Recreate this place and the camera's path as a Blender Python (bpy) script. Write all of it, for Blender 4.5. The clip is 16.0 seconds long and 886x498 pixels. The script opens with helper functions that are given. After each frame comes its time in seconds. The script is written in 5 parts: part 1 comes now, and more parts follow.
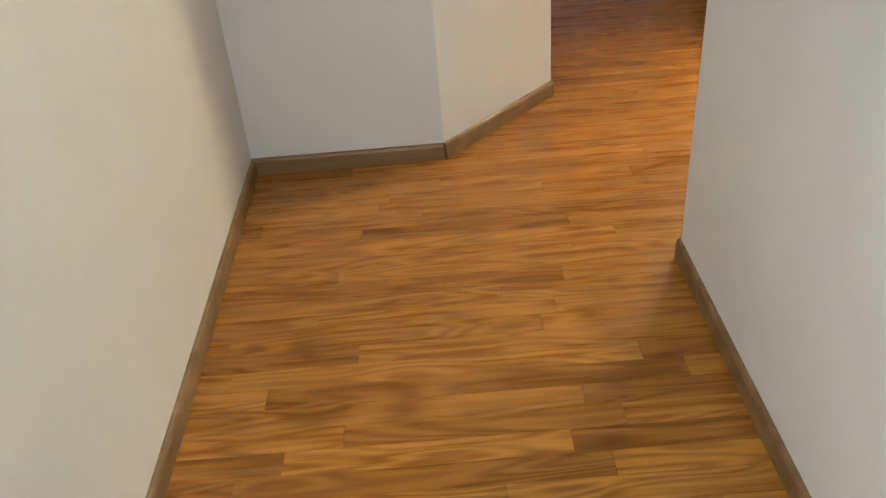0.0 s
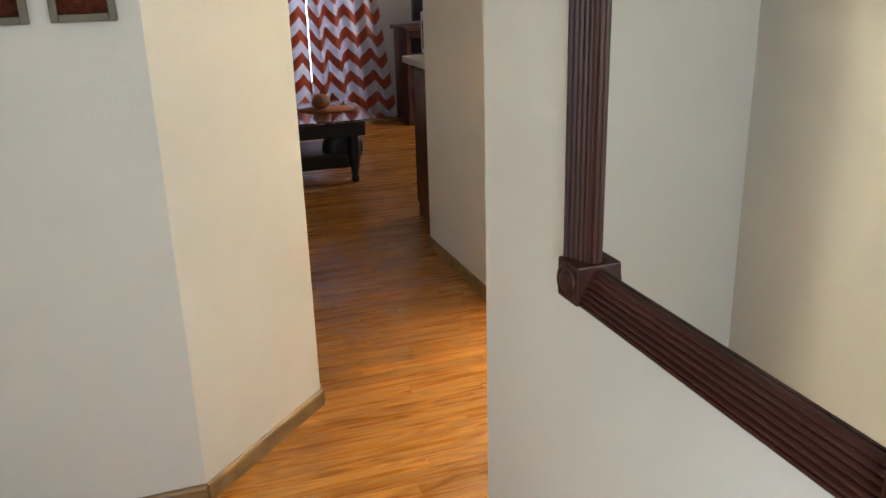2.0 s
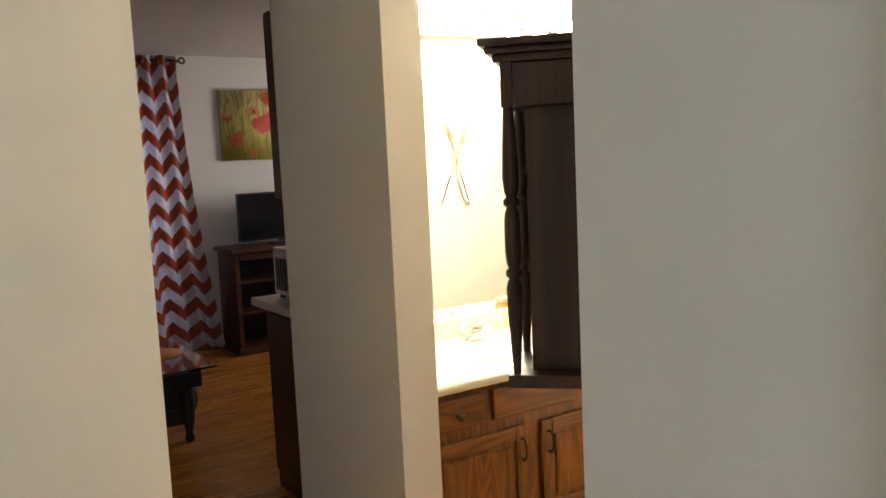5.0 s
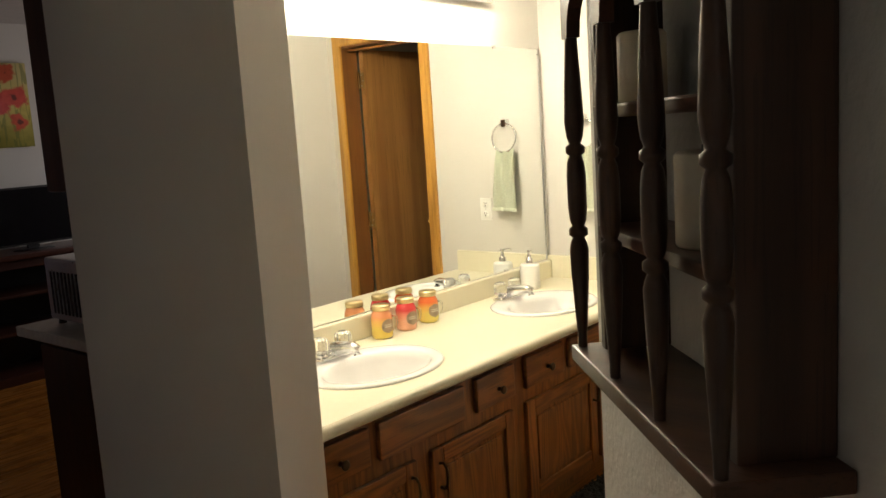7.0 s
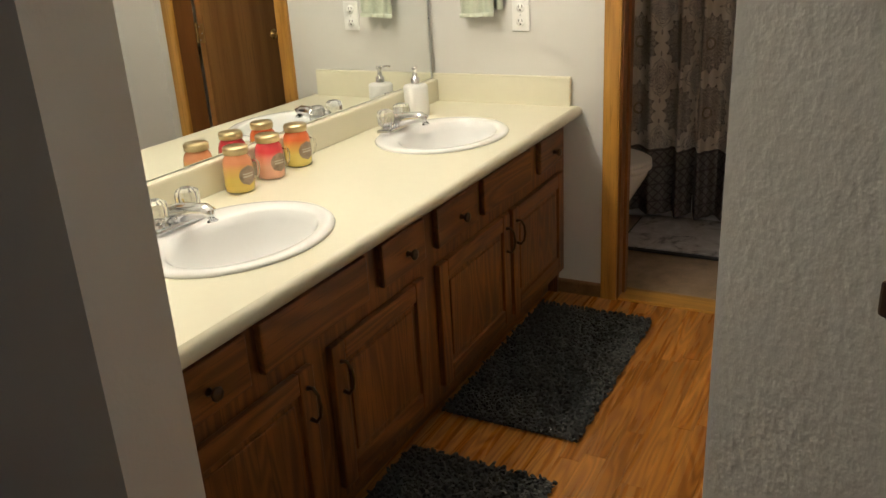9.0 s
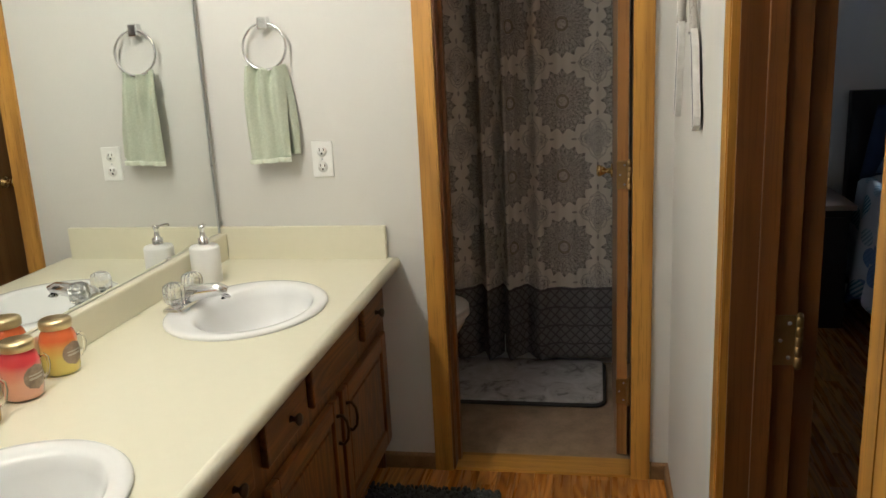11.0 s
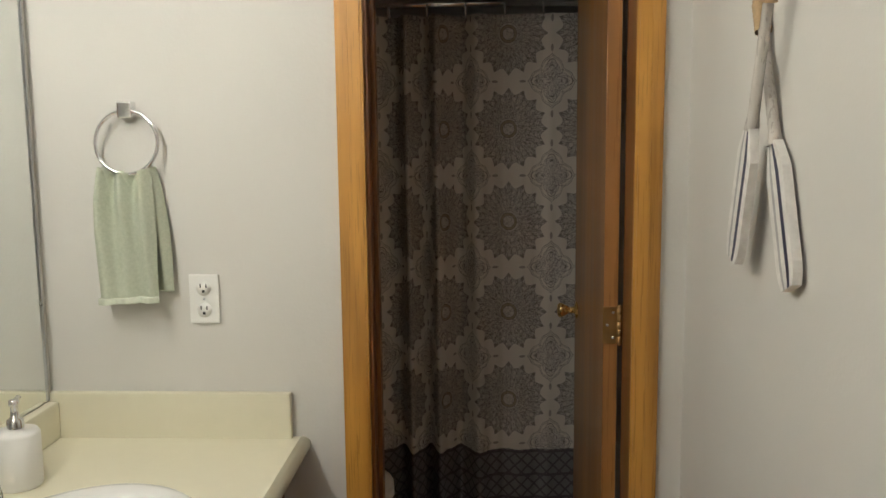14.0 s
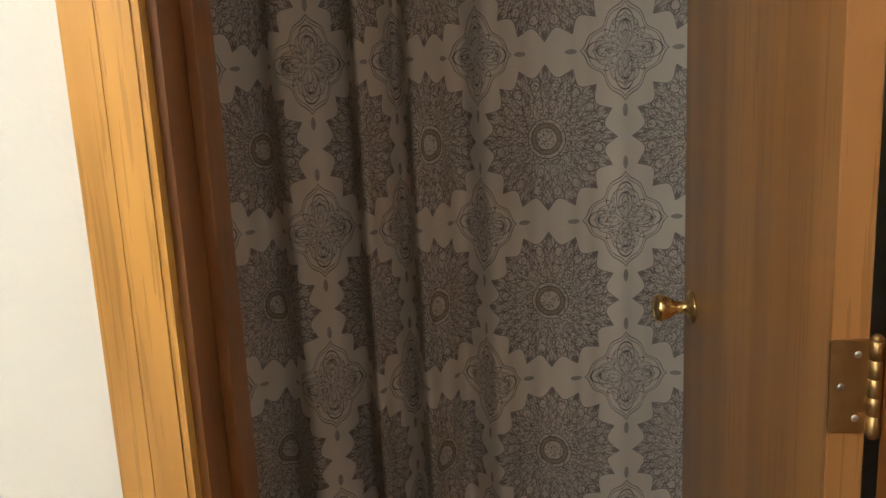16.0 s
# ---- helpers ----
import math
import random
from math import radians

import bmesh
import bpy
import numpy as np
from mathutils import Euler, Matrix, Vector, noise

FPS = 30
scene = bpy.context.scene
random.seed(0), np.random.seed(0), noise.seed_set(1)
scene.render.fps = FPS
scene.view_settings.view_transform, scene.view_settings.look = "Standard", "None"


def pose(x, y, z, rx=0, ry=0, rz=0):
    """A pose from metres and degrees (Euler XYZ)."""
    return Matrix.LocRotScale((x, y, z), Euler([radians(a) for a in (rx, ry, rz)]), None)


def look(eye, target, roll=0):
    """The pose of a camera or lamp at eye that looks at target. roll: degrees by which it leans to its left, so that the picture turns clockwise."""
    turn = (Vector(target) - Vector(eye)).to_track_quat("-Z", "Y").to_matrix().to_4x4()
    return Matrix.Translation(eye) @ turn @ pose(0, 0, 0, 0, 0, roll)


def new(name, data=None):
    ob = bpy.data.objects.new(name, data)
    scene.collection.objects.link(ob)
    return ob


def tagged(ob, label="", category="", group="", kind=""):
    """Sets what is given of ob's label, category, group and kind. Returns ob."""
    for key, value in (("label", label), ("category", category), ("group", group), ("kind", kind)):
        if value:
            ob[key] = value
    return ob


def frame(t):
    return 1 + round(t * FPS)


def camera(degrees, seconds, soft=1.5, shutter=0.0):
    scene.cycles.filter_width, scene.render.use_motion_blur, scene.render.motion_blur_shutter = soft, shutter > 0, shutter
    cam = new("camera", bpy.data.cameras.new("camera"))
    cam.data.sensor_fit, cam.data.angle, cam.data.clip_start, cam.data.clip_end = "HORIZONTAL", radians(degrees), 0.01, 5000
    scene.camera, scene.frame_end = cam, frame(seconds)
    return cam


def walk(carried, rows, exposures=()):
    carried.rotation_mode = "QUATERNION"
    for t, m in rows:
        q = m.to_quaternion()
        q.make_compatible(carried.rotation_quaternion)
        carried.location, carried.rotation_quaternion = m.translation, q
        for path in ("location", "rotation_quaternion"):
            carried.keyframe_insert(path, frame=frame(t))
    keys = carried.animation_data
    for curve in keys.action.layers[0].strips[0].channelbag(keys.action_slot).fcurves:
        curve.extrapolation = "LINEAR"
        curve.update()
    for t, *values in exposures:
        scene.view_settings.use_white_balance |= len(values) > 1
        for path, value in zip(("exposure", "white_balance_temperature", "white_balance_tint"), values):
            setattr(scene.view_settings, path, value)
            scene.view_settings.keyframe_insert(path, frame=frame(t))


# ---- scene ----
cam = camera(56.1, 16.0)

PATH = [
    (0, (-0.566, -0.614, 1.266), (-0.575, 1.038, 0.139), -4.9),
    (0.5, (-0.553, -0.641, 1.261), (-0.526, 1.023, 0.153), -5.8),
    (1, (-0.528, -0.581, 1.301), (-0.203, 1.076, 0.23), -1.7),
    (1.5, (-0.519, -0.443, 1.342), (0.016, 1.293, 0.506), -0.6),
    (2, (-0.555, -0.316, 1.395), (0.062, 1.471, 0.744), -1.6),
    (2.5, (-0.596, -0.246, 1.444), (0.053, 1.577, 0.94), -2.7),
    (3, (-0.585, -0.173, 1.476), (0.073, 1.661, 1.022), -2.3),
    (3.5, (-0.562, -0.041, 1.52), (0.124, 1.819, 1.262), -1.1),
    (4, (-0.562, 0.1, 1.545), (0.15, 1.959, 1.35), -1.1),
    (4.5, (-0.57, 0.33, 1.543), (0.279, 2.133, 1.371), -2.3),
    (4.7, (-0.568, 0.385, 1.543), (0.395, 2.128, 1.352), -2.5),
    (6.8, (-0.456, 1.144, 1.514), (0.97, 2.521, 1.246), -3.9),
    (7, (-0.428, 1.212, 1.503), (1.088, 2.486, 1.22), -3.7),
    (7.5, (-0.315, 1.372, 1.469), (1.302, 2.476, 1.064), -3.3),
    (8, (-0.193, 1.534, 1.435), (1.41, 2.589, 0.872), -3.1),
    (10.5, (0.376, 2.097, 1.368), (2.153, 2.677, 0.66), -3.7),
    (11, (0.431, 2.16, 1.435), (2.337, 2.526, 0.951), -2.8),
    (11.5, (0.445, 2.193, 1.497), (2.41, 2.446, 1.22), -2.0),
    (12, (0.464, 2.211, 1.515), (2.447, 2.42, 1.35), -1.1),
    (12.5, (0.504, 2.245, 1.493), (2.488, 2.427, 1.319), -0.9),
    (13, (0.69, 2.27, 1.472), (2.675, 2.419, 1.283), -0.9),
    (13.5, (0.91, 2.333, 1.445), (2.894, 2.436, 1.214), -0.4),
    (14, (1.128, 2.391, 1.437), (3.109, 2.485, 1.184), -0.6),
    (14.5, (1.384, 2.411, 1.408), (3.364, 2.454, 1.129), -0.9),
    (15, (1.736, 2.361, 1.375), (3.701, 2.407, 1.009), -1.1),
    (15.5, (2.079, 2.416, 1.324), (4.036, 2.511, 0.924), -2.3),
    (16, (2.375, 2.402, 1.292), (4.329, 2.529, 0.889), -2.8),
]
EXPOSURES = [(0.0, 1.46, 6350, 4), (2.0, 1.58, 6400, 4), (3.5, 1.46, 6450, 4), (4.7, 1.08, 6500, 5), (7.0, -0.58, 6250, 7), (8.2, -0.90, 6000, 8), (10.5, -1.07, 5350, 8), (12.0, -1.38, 5300, 8), (14.0, -1.42, 5350, 8), (15.0, -1.2, 5300, 9), (16.0, -0.5, 5400, 9)]
walk(cam, [(t, look(eye, target, roll)) for t, eye, target, roll in PATH], EXPOSURES)

# ---- world, sun and large lights ----
world = bpy.data.worlds.new("world")
scene.world = world
world.use_nodes = True
wn = world.node_tree
sky = wn.nodes.new("ShaderNodeTexSky")
sky.sky_type, sky.sun_disc = "NISHITA", False
sky.sun_elevation, sky.sun_rotation = radians(38), radians(200)
wn.links.new(sky.outputs[0], wn.nodes["Background"].inputs[0])
wn.nodes["Background"].inputs[1].default_value = 0.1


def window_light(name, place, target, w, h, power, colour, spread=180):
    lamp = bpy.data.lights.new(name, "AREA")
    lamp.shape, lamp.size, lamp.size_y = "RECTANGLE", w, h
    lamp.energy, lamp.color = power, colour
    lamp.spread = radians(spread)
    ob = new(name, lamp)
    ob.matrix_world = look(place, target)
    return ob


# daylight in the openings of the entry, the living room, the kitchen and the bedroom
# the entry opening is unseen, placed to throw cool side light on the mirror wall
window_light("entry_daylight", (-1.20, -1.80, 1.45), (0.0, -1.10, 1.40), 0.9, 1.1, 23, (0.82, 0.90, 1.0))
window_light("living_daylight", (0.55, 7.55, 1.3), (0.55, 5, 1.0), 1.7, 1.9, 28, (0.70, 0.80, 1.0))
window_light("kitchen_daylight", (3.72, 5.9, 1.55), (1.5, 6.2, 1.2), 1.1, 1.0, 17, (1.0, 0.86, 0.80))
# added lamp at an unseen window; its narrow beam brightens the bed alone
window_light("bedroom_daylight", (4.2, -2.36, 1.5), (4.2, 0.3, -0.10), 1.1, 1.0, 58, (1.0, 0.98, 0.95), 38)
BULB_GLOW = 155.0


# ---- materials ----
class Mat:
    """A node material with short calls for the nodes used here."""

    def __init__(self, name, rough=0.5, metal=0.0):
        self.m = bpy.data.materials.new(name)
        self.m.use_nodes = True
        self.t = self.m.node_tree
        self.b = self.t.nodes["Principled BSDF"]
        self.b.inputs["Roughness"].default_value = rough
        self.b.inputs["Metallic"].default_value = metal

    def put(self, socket, value):
        if hasattr(value, "is_output"):
            self.t.links.new(value, socket)
        else:
            socket.default_value = value

    def set(self, **kw):
        for k, v in kw.items():
            key = {"color": "Base Color", "rough": "Roughness", "normal": "Normal", "alpha": "Alpha", "trans": "Transmission Weight",
                   "emit": "Emission Color", "power": "Emission Strength", "coat": "Coat Weight", "spec": "Specular IOR Level"}[k]
            self.put(self.b.inputs[key], v)
        return self

    def pos(self, kind="Object"):
        return self.t.nodes.new("ShaderNodeTexCoord").outputs[kind]

    def scaled(self, vec, s, shift=(0, 0, 0)):
        n = self.t.nodes.new("ShaderNodeMapping")
        self.put(n.inputs["Vector"], vec)
        n.inputs["Scale"].default_value = s
        n.inputs["Location"].default_value = shift
        return n.outputs[0]

    def vadd(self, a, b):
        n = self.t.nodes.new("ShaderNodeVectorMath")
        self.put(n.inputs[0], a)
        self.put(n.inputs[1], b)
        return n.outputs[0]

    def noise(self, vec, scale, detail=4.0, rough=0.55, warp=0.0):
        n = self.t.nodes.new("ShaderNodeTexNoise")
        self.put(n.inputs["Vector"], vec)
        n.inputs["Scale"].default_value, n.inputs["Detail"].default_value = scale, detail
        n.inputs["Roughness"].default_value, n.inputs["Distortion"].default_value = rough, warp
        return n.outputs[0]

    def cells(self, vec, scale, what="Distance"):
        n = self.t.nodes.new("ShaderNodeTexVoronoi")
        self.put(n.inputs["Vector"], vec)
        n.inputs["Scale"].default_value = scale
        return n.outputs[what]

    def math(self, op, a, b=0.0, c=0.0):
        n = self.t.nodes.new("ShaderNodeMath")
        n.operation = op
        for s, v in zip(n.inputs, (a, b, c)):
            self.put(s, v)
        return n.outputs[0]

    def ramp(self, fac, *stops):
        n = self.t.nodes.new("ShaderNodeValToRGB")
        e = n.color_ramp.elements
        while len(e) < len(stops):
            e.new(0.5)
        for el, (p, c) in zip(e, stops):
            el.position, el.color = p, (*c, 1) if len(c) == 3 else c
        self.put(n.inputs[0], fac)
        return n.outputs[0]

    def mix(self, fac, a, b, blend="MIX"):
        n = self.t.nodes.new("ShaderNodeMix")
        n.data_type, n.blend_type = "RGBA", blend
        col = lambda v: (*v, 1) if isinstance(v, tuple) and len(v) == 3 else v
        self.put(n.inputs[0], fac)
        self.put(n.inputs[6], col(a))
        self.put(n.inputs[7], col(b))
        return n.outputs[2]

    def split(self, vec):
        n = self.t.nodes.new("ShaderNodeSeparateXYZ")
        self.put(n.inputs[0], vec)
        return n.outputs

    def join(self, x, y, z):
        n = self.t.nodes.new("ShaderNodeCombineXYZ")
        for s, v in zip(n.inputs, (x, y, z)):
            self.put(s, v)
        return n.outputs[0]

    def random(self):
        return self.t.nodes.new("ShaderNodeObjectInfo").outputs["Random"]

    def island(self):
        return self.t.nodes.new("ShaderNodeNewGeometry").outputs["Random Per Island"]

    def bump(self, height, strength=0.3, dist=0.002):
        n = self.t.nodes.new("ShaderNodeBump")
        n.inputs["Strength"].default_value, n.inputs["Distance"].default_value = strength, dist
        self.put(n.inputs["Height"], height)
        self.put(self.b.inputs["Normal"], n.outputs[0])
        return self


def plain(name, colour, rough=0.5, metal=0.0, vary=0.06, size=6.0, bump=0.0, grain=300.0):
    """A surface of one colour with slight stains and a fine grain."""
    k = Mat(name, rough, metal)
    p = k.pos()
    f = k.noise(p, size, 5)
    g = k.noise(p, size * 9, 3)
    h = k.math("ADD", k.math("MULTIPLY", f, 0.7), k.math("MULTIPLY", g, 0.3))
    lo, hi = (tuple(max(0, c * (1 + s * vary)) for c in colour) for s in (-1.6, 1.2))
    k.set(color=k.ramp(h, (0.3, lo), (0.7, hi)))
    k.set(rough=k.math("MULTIPLY_ADD", g, 0.16, rough - 0.08))
    if bump:
        k.bump(k.noise(p, grain, 3), bump, 0.001)
    return k.m


def paint(name, colour, size=130.0, strength=0.35, rough=0.75):
    """Rolled wall paint with an orange-peel relief."""
    k = Mat(name, rough)
    p = k.pos()
    f = k.noise(p, 1.3, 5)
    k.set(color=k.ramp(f, (0.3, tuple(c * 0.95 for c in colour)), (0.7, tuple(c * 1.02 for c in colour))))
    k.bump(k.math("ADD", k.noise(p, size, 3), k.math("MULTIPLY", k.noise(p, size * 0.3, 2), 0.8)), strength, 0.002)
    return k.m


def wood(name, dark, light, axis=0, rough=0.4, fine=1.0, pick="", pores=0.35, spread=0.22, coat=0.0, arch=1.0, ring=0.38):
    """Grained wood; axis: the way the grain runs. pick: 'object' or 'island' varies the tone from piece to piece."""
    k = Mat(name, rough)
    p = k.pos()
    tone = k.random() if pick == "object" else k.island() if pick == "island" else 0.5
    if pick:
        p = k.vadd(p, k.join(k.math("MULTIPLY", tone, 37.0), k.math("MULTIPLY", tone, 53.0), k.math("MULTIPLY", tone, 11.0)))
    s = [22.0 * fine] * 3
    s[axis] = 1.3 * fine
    q = k.scaled(p, tuple(s))
    w = [v * 0.35 for v in s]
    if arch > 1:
        w = [v * 2 for v in w]
    w[axis] *= arch / (2 if arch > 1 else 1)
    warp = k.noise(k.scaled(p, tuple(w)), 1.0, 1 if arch > 1 else 3, 0.4, 0.3)
    rings = k.math("SINE", k.math("MULTIPLY", warp, 55.0 if arch > 1 else 26.0))
    rings = k.math("MULTIPLY_ADD", rings, 0.5, 0.5)
    streak = k.noise(q, 1.6, 6, 0.6)
    f2 = [230.0 * fine] * 3
    f2[axis] = 7.0 * fine
    pore = k.noise(k.scaled(p, tuple(f2)), 1.0, 2)
    h = k.math("ADD", k.math("MULTIPLY", rings, ring), k.math("MULTIPLY", streak, 1 - ring))
    mid = tuple((a + b) / 2 for a, b in zip(dark, light))
    col = k.ramp(h, (0.18, dark), (0.45, mid), (0.75, light))
    col = k.mix(k.math("MULTIPLY", k.math("GREATER_THAN", pore, 0.6), pores), col, tuple(c * 0.6 for c in dark))
    if pick:
        shade = k.ramp(tone, (0.0, (1 - spread, 1 - spread * 1.25, 1 - spread * 1.4)), (0.5, (1, 0.98, 0.95)), (1.0, (1 + spread * 0.7,) * 3))
        col = k.mix(1.0, col, shade, "MULTIPLY")
    k.set(color=col, rough=k.math("MULTIPLY_ADD", streak, 0.2, rough - 0.1))
    if pick:
        k.set(spec=0.3)
    if coat:
        k.set(coat=coat)
        k.b.inputs["Coat Roughness"].default_value = 0.18
    k.bump(k.math("ADD", pore, streak), 0.12, 0.0006)
    return k.m


def glow(name, colour, power):
    k = Mat(name)
    k.set(color=(*colour, 1), emit=(*colour, 1), power=power)
    return k.m


def glass(name, colour=(1, 1, 1), rough=0.02):
    k = Mat(name, rough)
    k.set(color=(*colour, 1), trans=1.0)
    k.b.inputs["IOR"].default_value = 1.48
    return k.m


WALL = paint("wall_paint", (0.69, 0.675, 0.64), 130, 0.2)
WALL_ROUGH = paint("textured_wall_paint", (0.69, 0.675, 0.64), 62, 1.0)
CEIL = paint("ceiling_paint", (0.78, 0.77, 0.74), 60, 0.6, 0.9)
FLOOR = wood("laminate_strip", (0.19, 0.066, 0.009), (0.45, 0.194, 0.032), 0, 0.28, 1.0, "object", 0.22, 0.26, arch=4.0, ring=0.34)
FLOOR_REST = wood("laminate_strip_far", (0.19, 0.066, 0.009), (0.45, 0.194, 0.032), 0, 0.28, 1.0, "island", 0.22, 0.26, arch=4.0, ring=0.34)
JOINT = plain("dark_joint", (0.11, 0.045, 0.016), 0.7)
BASE = wood("walnut_baseboard", (0.150, 0.083, 0.032), (0.270, 0.160, 0.066), 0, 0.45, 0.7)
OAK = wood("oak_trim", (0.29, 0.130, 0.015), (0.57, 0.295, 0.048), 2, 0.38, 1.1, pores=0.35, coat=0.3)
OAK_H = wood("oak_trim_level", (0.29, 0.130, 0.015), (0.57, 0.295, 0.048), 1, 0.38, 1.1, pores=0.35, coat=0.3)
SLAB = wood("door_veneer", (0.24, 0.105, 0.027), (0.39, 0.19, 0.055), 2, 0.36, 0.6, coat=0.4)
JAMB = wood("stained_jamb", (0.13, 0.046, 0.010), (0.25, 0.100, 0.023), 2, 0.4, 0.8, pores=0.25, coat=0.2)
CAB_V = wood("cabinet_oak", (0.078, 0.026, 0.0065), (0.26, 0.100, 0.020), 2, 0.36, 0.8, pores=0.45, coat=0.3, arch=4.0, ring=0.30)
CAB_H = wood("cabinet_oak_level", (0.078, 0.026, 0.0065), (0.26, 0.100, 0.020), 0, 0.36, 0.8, pores=0.45, coat=0.3, arch=4.0, ring=0.30)
DARKWOOD = wood("dark_stained_wood", (0.030, 0.013, 0.007), (0.085, 0.037, 0.019), 2, 0.42, 0.9, coat=0.08)
DARKWOOD_Y = wood("dark_stained_wood_level", (0.036, 0.015, 0.008), (0.105, 0.046, 0.024), 1, 0.40, 0.9, coat=0.1)
MAHOGANY = wood("mahogany_frame", (0.016, 0.0045, 0.003), (0.046, 0.013, 0.008), 2, 0.46, 0.9, pores=0.2)
MAHOGANY_Y = wood("mahogany_frame_level", (0.016, 0.0045, 0.003), (0.050, 0.014, 0.0085), 1, 0.46, 0.9, pores=0.2)
for _m in (MAHOGANY, MAHOGANY_Y):
    _m.node_tree.nodes["Principled BSDF"].inputs["Specular IOR Level"].default_value = 0.3
KITCHEN = wood("kitchen_cabinet_wood", (0.035, 0.014, 0.008), (0.085, 0.034, 0.017), 2, 0.4, 0.8)
STAND = wood("tv_stand_wood", (0.028, 0.010, 0.007), (0.075, 0.024, 0.014), 0, 0.35, 0.8)
LAMINATE = plain("cream_laminate", (0.77, 0.735, 0.575), 0.32, vary=0.01, size=30, bump=0.02)
PORCELAIN = plain("white_porcelain", (0.86, 0.86, 0.85), 0.14, vary=0.01)
CHROME = plain("chrome", (0.78, 0.78, 0.79), 0.1, 1.0, 0.02)
BRONZE = plain("dark_bronze", (0.10, 0.075, 0.05), 0.35, 0.9, 0.2)
BRASS = plain("polished_brass", (0.86, 0.62, 0.25), 0.26, 1.0, 0.1)
DULL_BRASS = plain("dull_brass", (0.36, 0.24, 0.10), 0.42, 1.0, 0.2)
ACRYLIC = glass("clear_acrylic", (0.97, 0.98, 0.98), 0.07)
ACRYLIC.node_tree.nodes["Principled BSDF"].inputs["Transmission Weight"].default_value = 0.90
GLASS = glass("clear_glass")
WHITE = plain("white_plastic", (0.86, 0.855, 0.83), 0.35, vary=0.02)
SLOT = plain("slot_dark", (0.03, 0.03, 0.03), 0.6)
BLACK = plain("black_metal", (0.012, 0.012, 0.013), 0.4, vary=0.2)
SCREEN = plain("black_screen", (0.008, 0.008, 0.010), 0.12, vary=0.1)
STEEL = plain("brushed_steel", (0.55, 0.56, 0.57), 0.3, 1.0, 0.06)
STONE = plain("pale_counter", (0.58, 0.55, 0.50), 0.35, vary=0.1, size=40)
WAX = plain("cream_wax", (0.84, 0.78, 0.63), 0.5, vary=0.03)
ROPE = plain("jute_rope", (0.46, 0.33, 0.18), 0.9, vary=0.2, size=60, bump=0.6)
MIRROR = Mat("mirror_silver", 0.0, 1.0).set(color=(0.88, 0.90, 0.88, 1)).m
VINYL = plain("vinyl_floor", (0.30, 0.215, 0.145), 0.5, vary=0.22, size=14, bump=0.1)
# white ceiling paint darkened, so the living room's shade is in the colour
SHADE = plain("shaded_ceiling_paint", (0.55, 0.53, 0.50), 0.9)
GREY_FRAME = plain("olive_grey_frame", (0.135, 0.115, 0.082), 0.55, vary=0.15, size=18, bump=0.15)
NIGHT = plain("black_furniture", (0.015, 0.013, 0.013), 0.45, vary=0.2)
SHEET = plain("navy_sheet", (0.03, 0.05, 0.12), 0.9, vary=0.15, bump=0.3)


def cloth_bump(k, size=700.0, strength=0.5):
    k.bump(k.noise(k.pos(), size, 2), strength, 0.002)


def towel_mat():
    k = Mat("sage_terry", 0.95)
    p = k.pos()
    k.set(color=k.ramp(k.noise(p, 160, 4), (0.25, (0.51, 0.555, 0.43)), (0.75, (0.62, 0.655, 0.53))))
    k.bump(k.noise(p, 420, 3), 0.9, 0.004)
    return k.m


def rug_mat():
    k = Mat("charcoal_shag", 0.95)
    k.set(color=k.ramp(k.island(), (0.0, (0.022, 0.023, 0.022)), (1.0, (0.072, 0.073, 0.068))))
    return k.m


def mat_mat():
    k = Mat("marbled_plush", 0.95)
    p = k.pos()
    f = k.noise(p, 9, 4, 0.6, 1.2)
    k.set(color=k.ramp(f, (0.34, (0.22, 0.205, 0.21)), (0.44, (0.44, 0.42, 0.43)), (0.66, (0.58, 0.56, 0.58))))
    cloth_bump(k, 260, 0.8)
    return k.m


def chevron_mat():
    """Zigzag bands, in metres of the flat cloth; lets some of the window's light through."""
    k = Mat("chevron_cloth", 0.9)
    u, v, _ = k.split(k.pos("UV"))
    tri = k.math("PINGPONG", u, 0.115)
    band = k.math("FRACT", k.math("DIVIDE", k.math("ADD", v, k.math("MULTIPLY", tri, 0.95)), 0.196))
    n = k.noise(k.pos(), 40, 3)
    red = k.ramp(n, (0.3, (0.36, 0.095, 0.052)), (0.7, (0.46, 0.135, 0.075)))
    white = k.ramp(n, (0.3, (0.60, 0.585, 0.63)), (0.7, (0.70, 0.68, 0.73)))
    col = k.mix(k.math("GREATER_THAN", band, 0.5), red, white)
    k.set(color=col)
    cloth_bump(k, 500, 0.3)
    thin = k.t.nodes.new("ShaderNodeBsdfTranslucent")
    k.put(thin.inputs[0], col)
    both = k.t.nodes.new("ShaderNodeMixShader")
    both.inputs[0].default_value = 0.35
    k.t.links.new(k.b.outputs[0], both.inputs[1])
    k.t.links.new(thin.outputs[0], both.inputs[2])
    k.t.links.new(both.outputs[0], k.t.nodes["Material Output"].inputs[0])
    return k.m


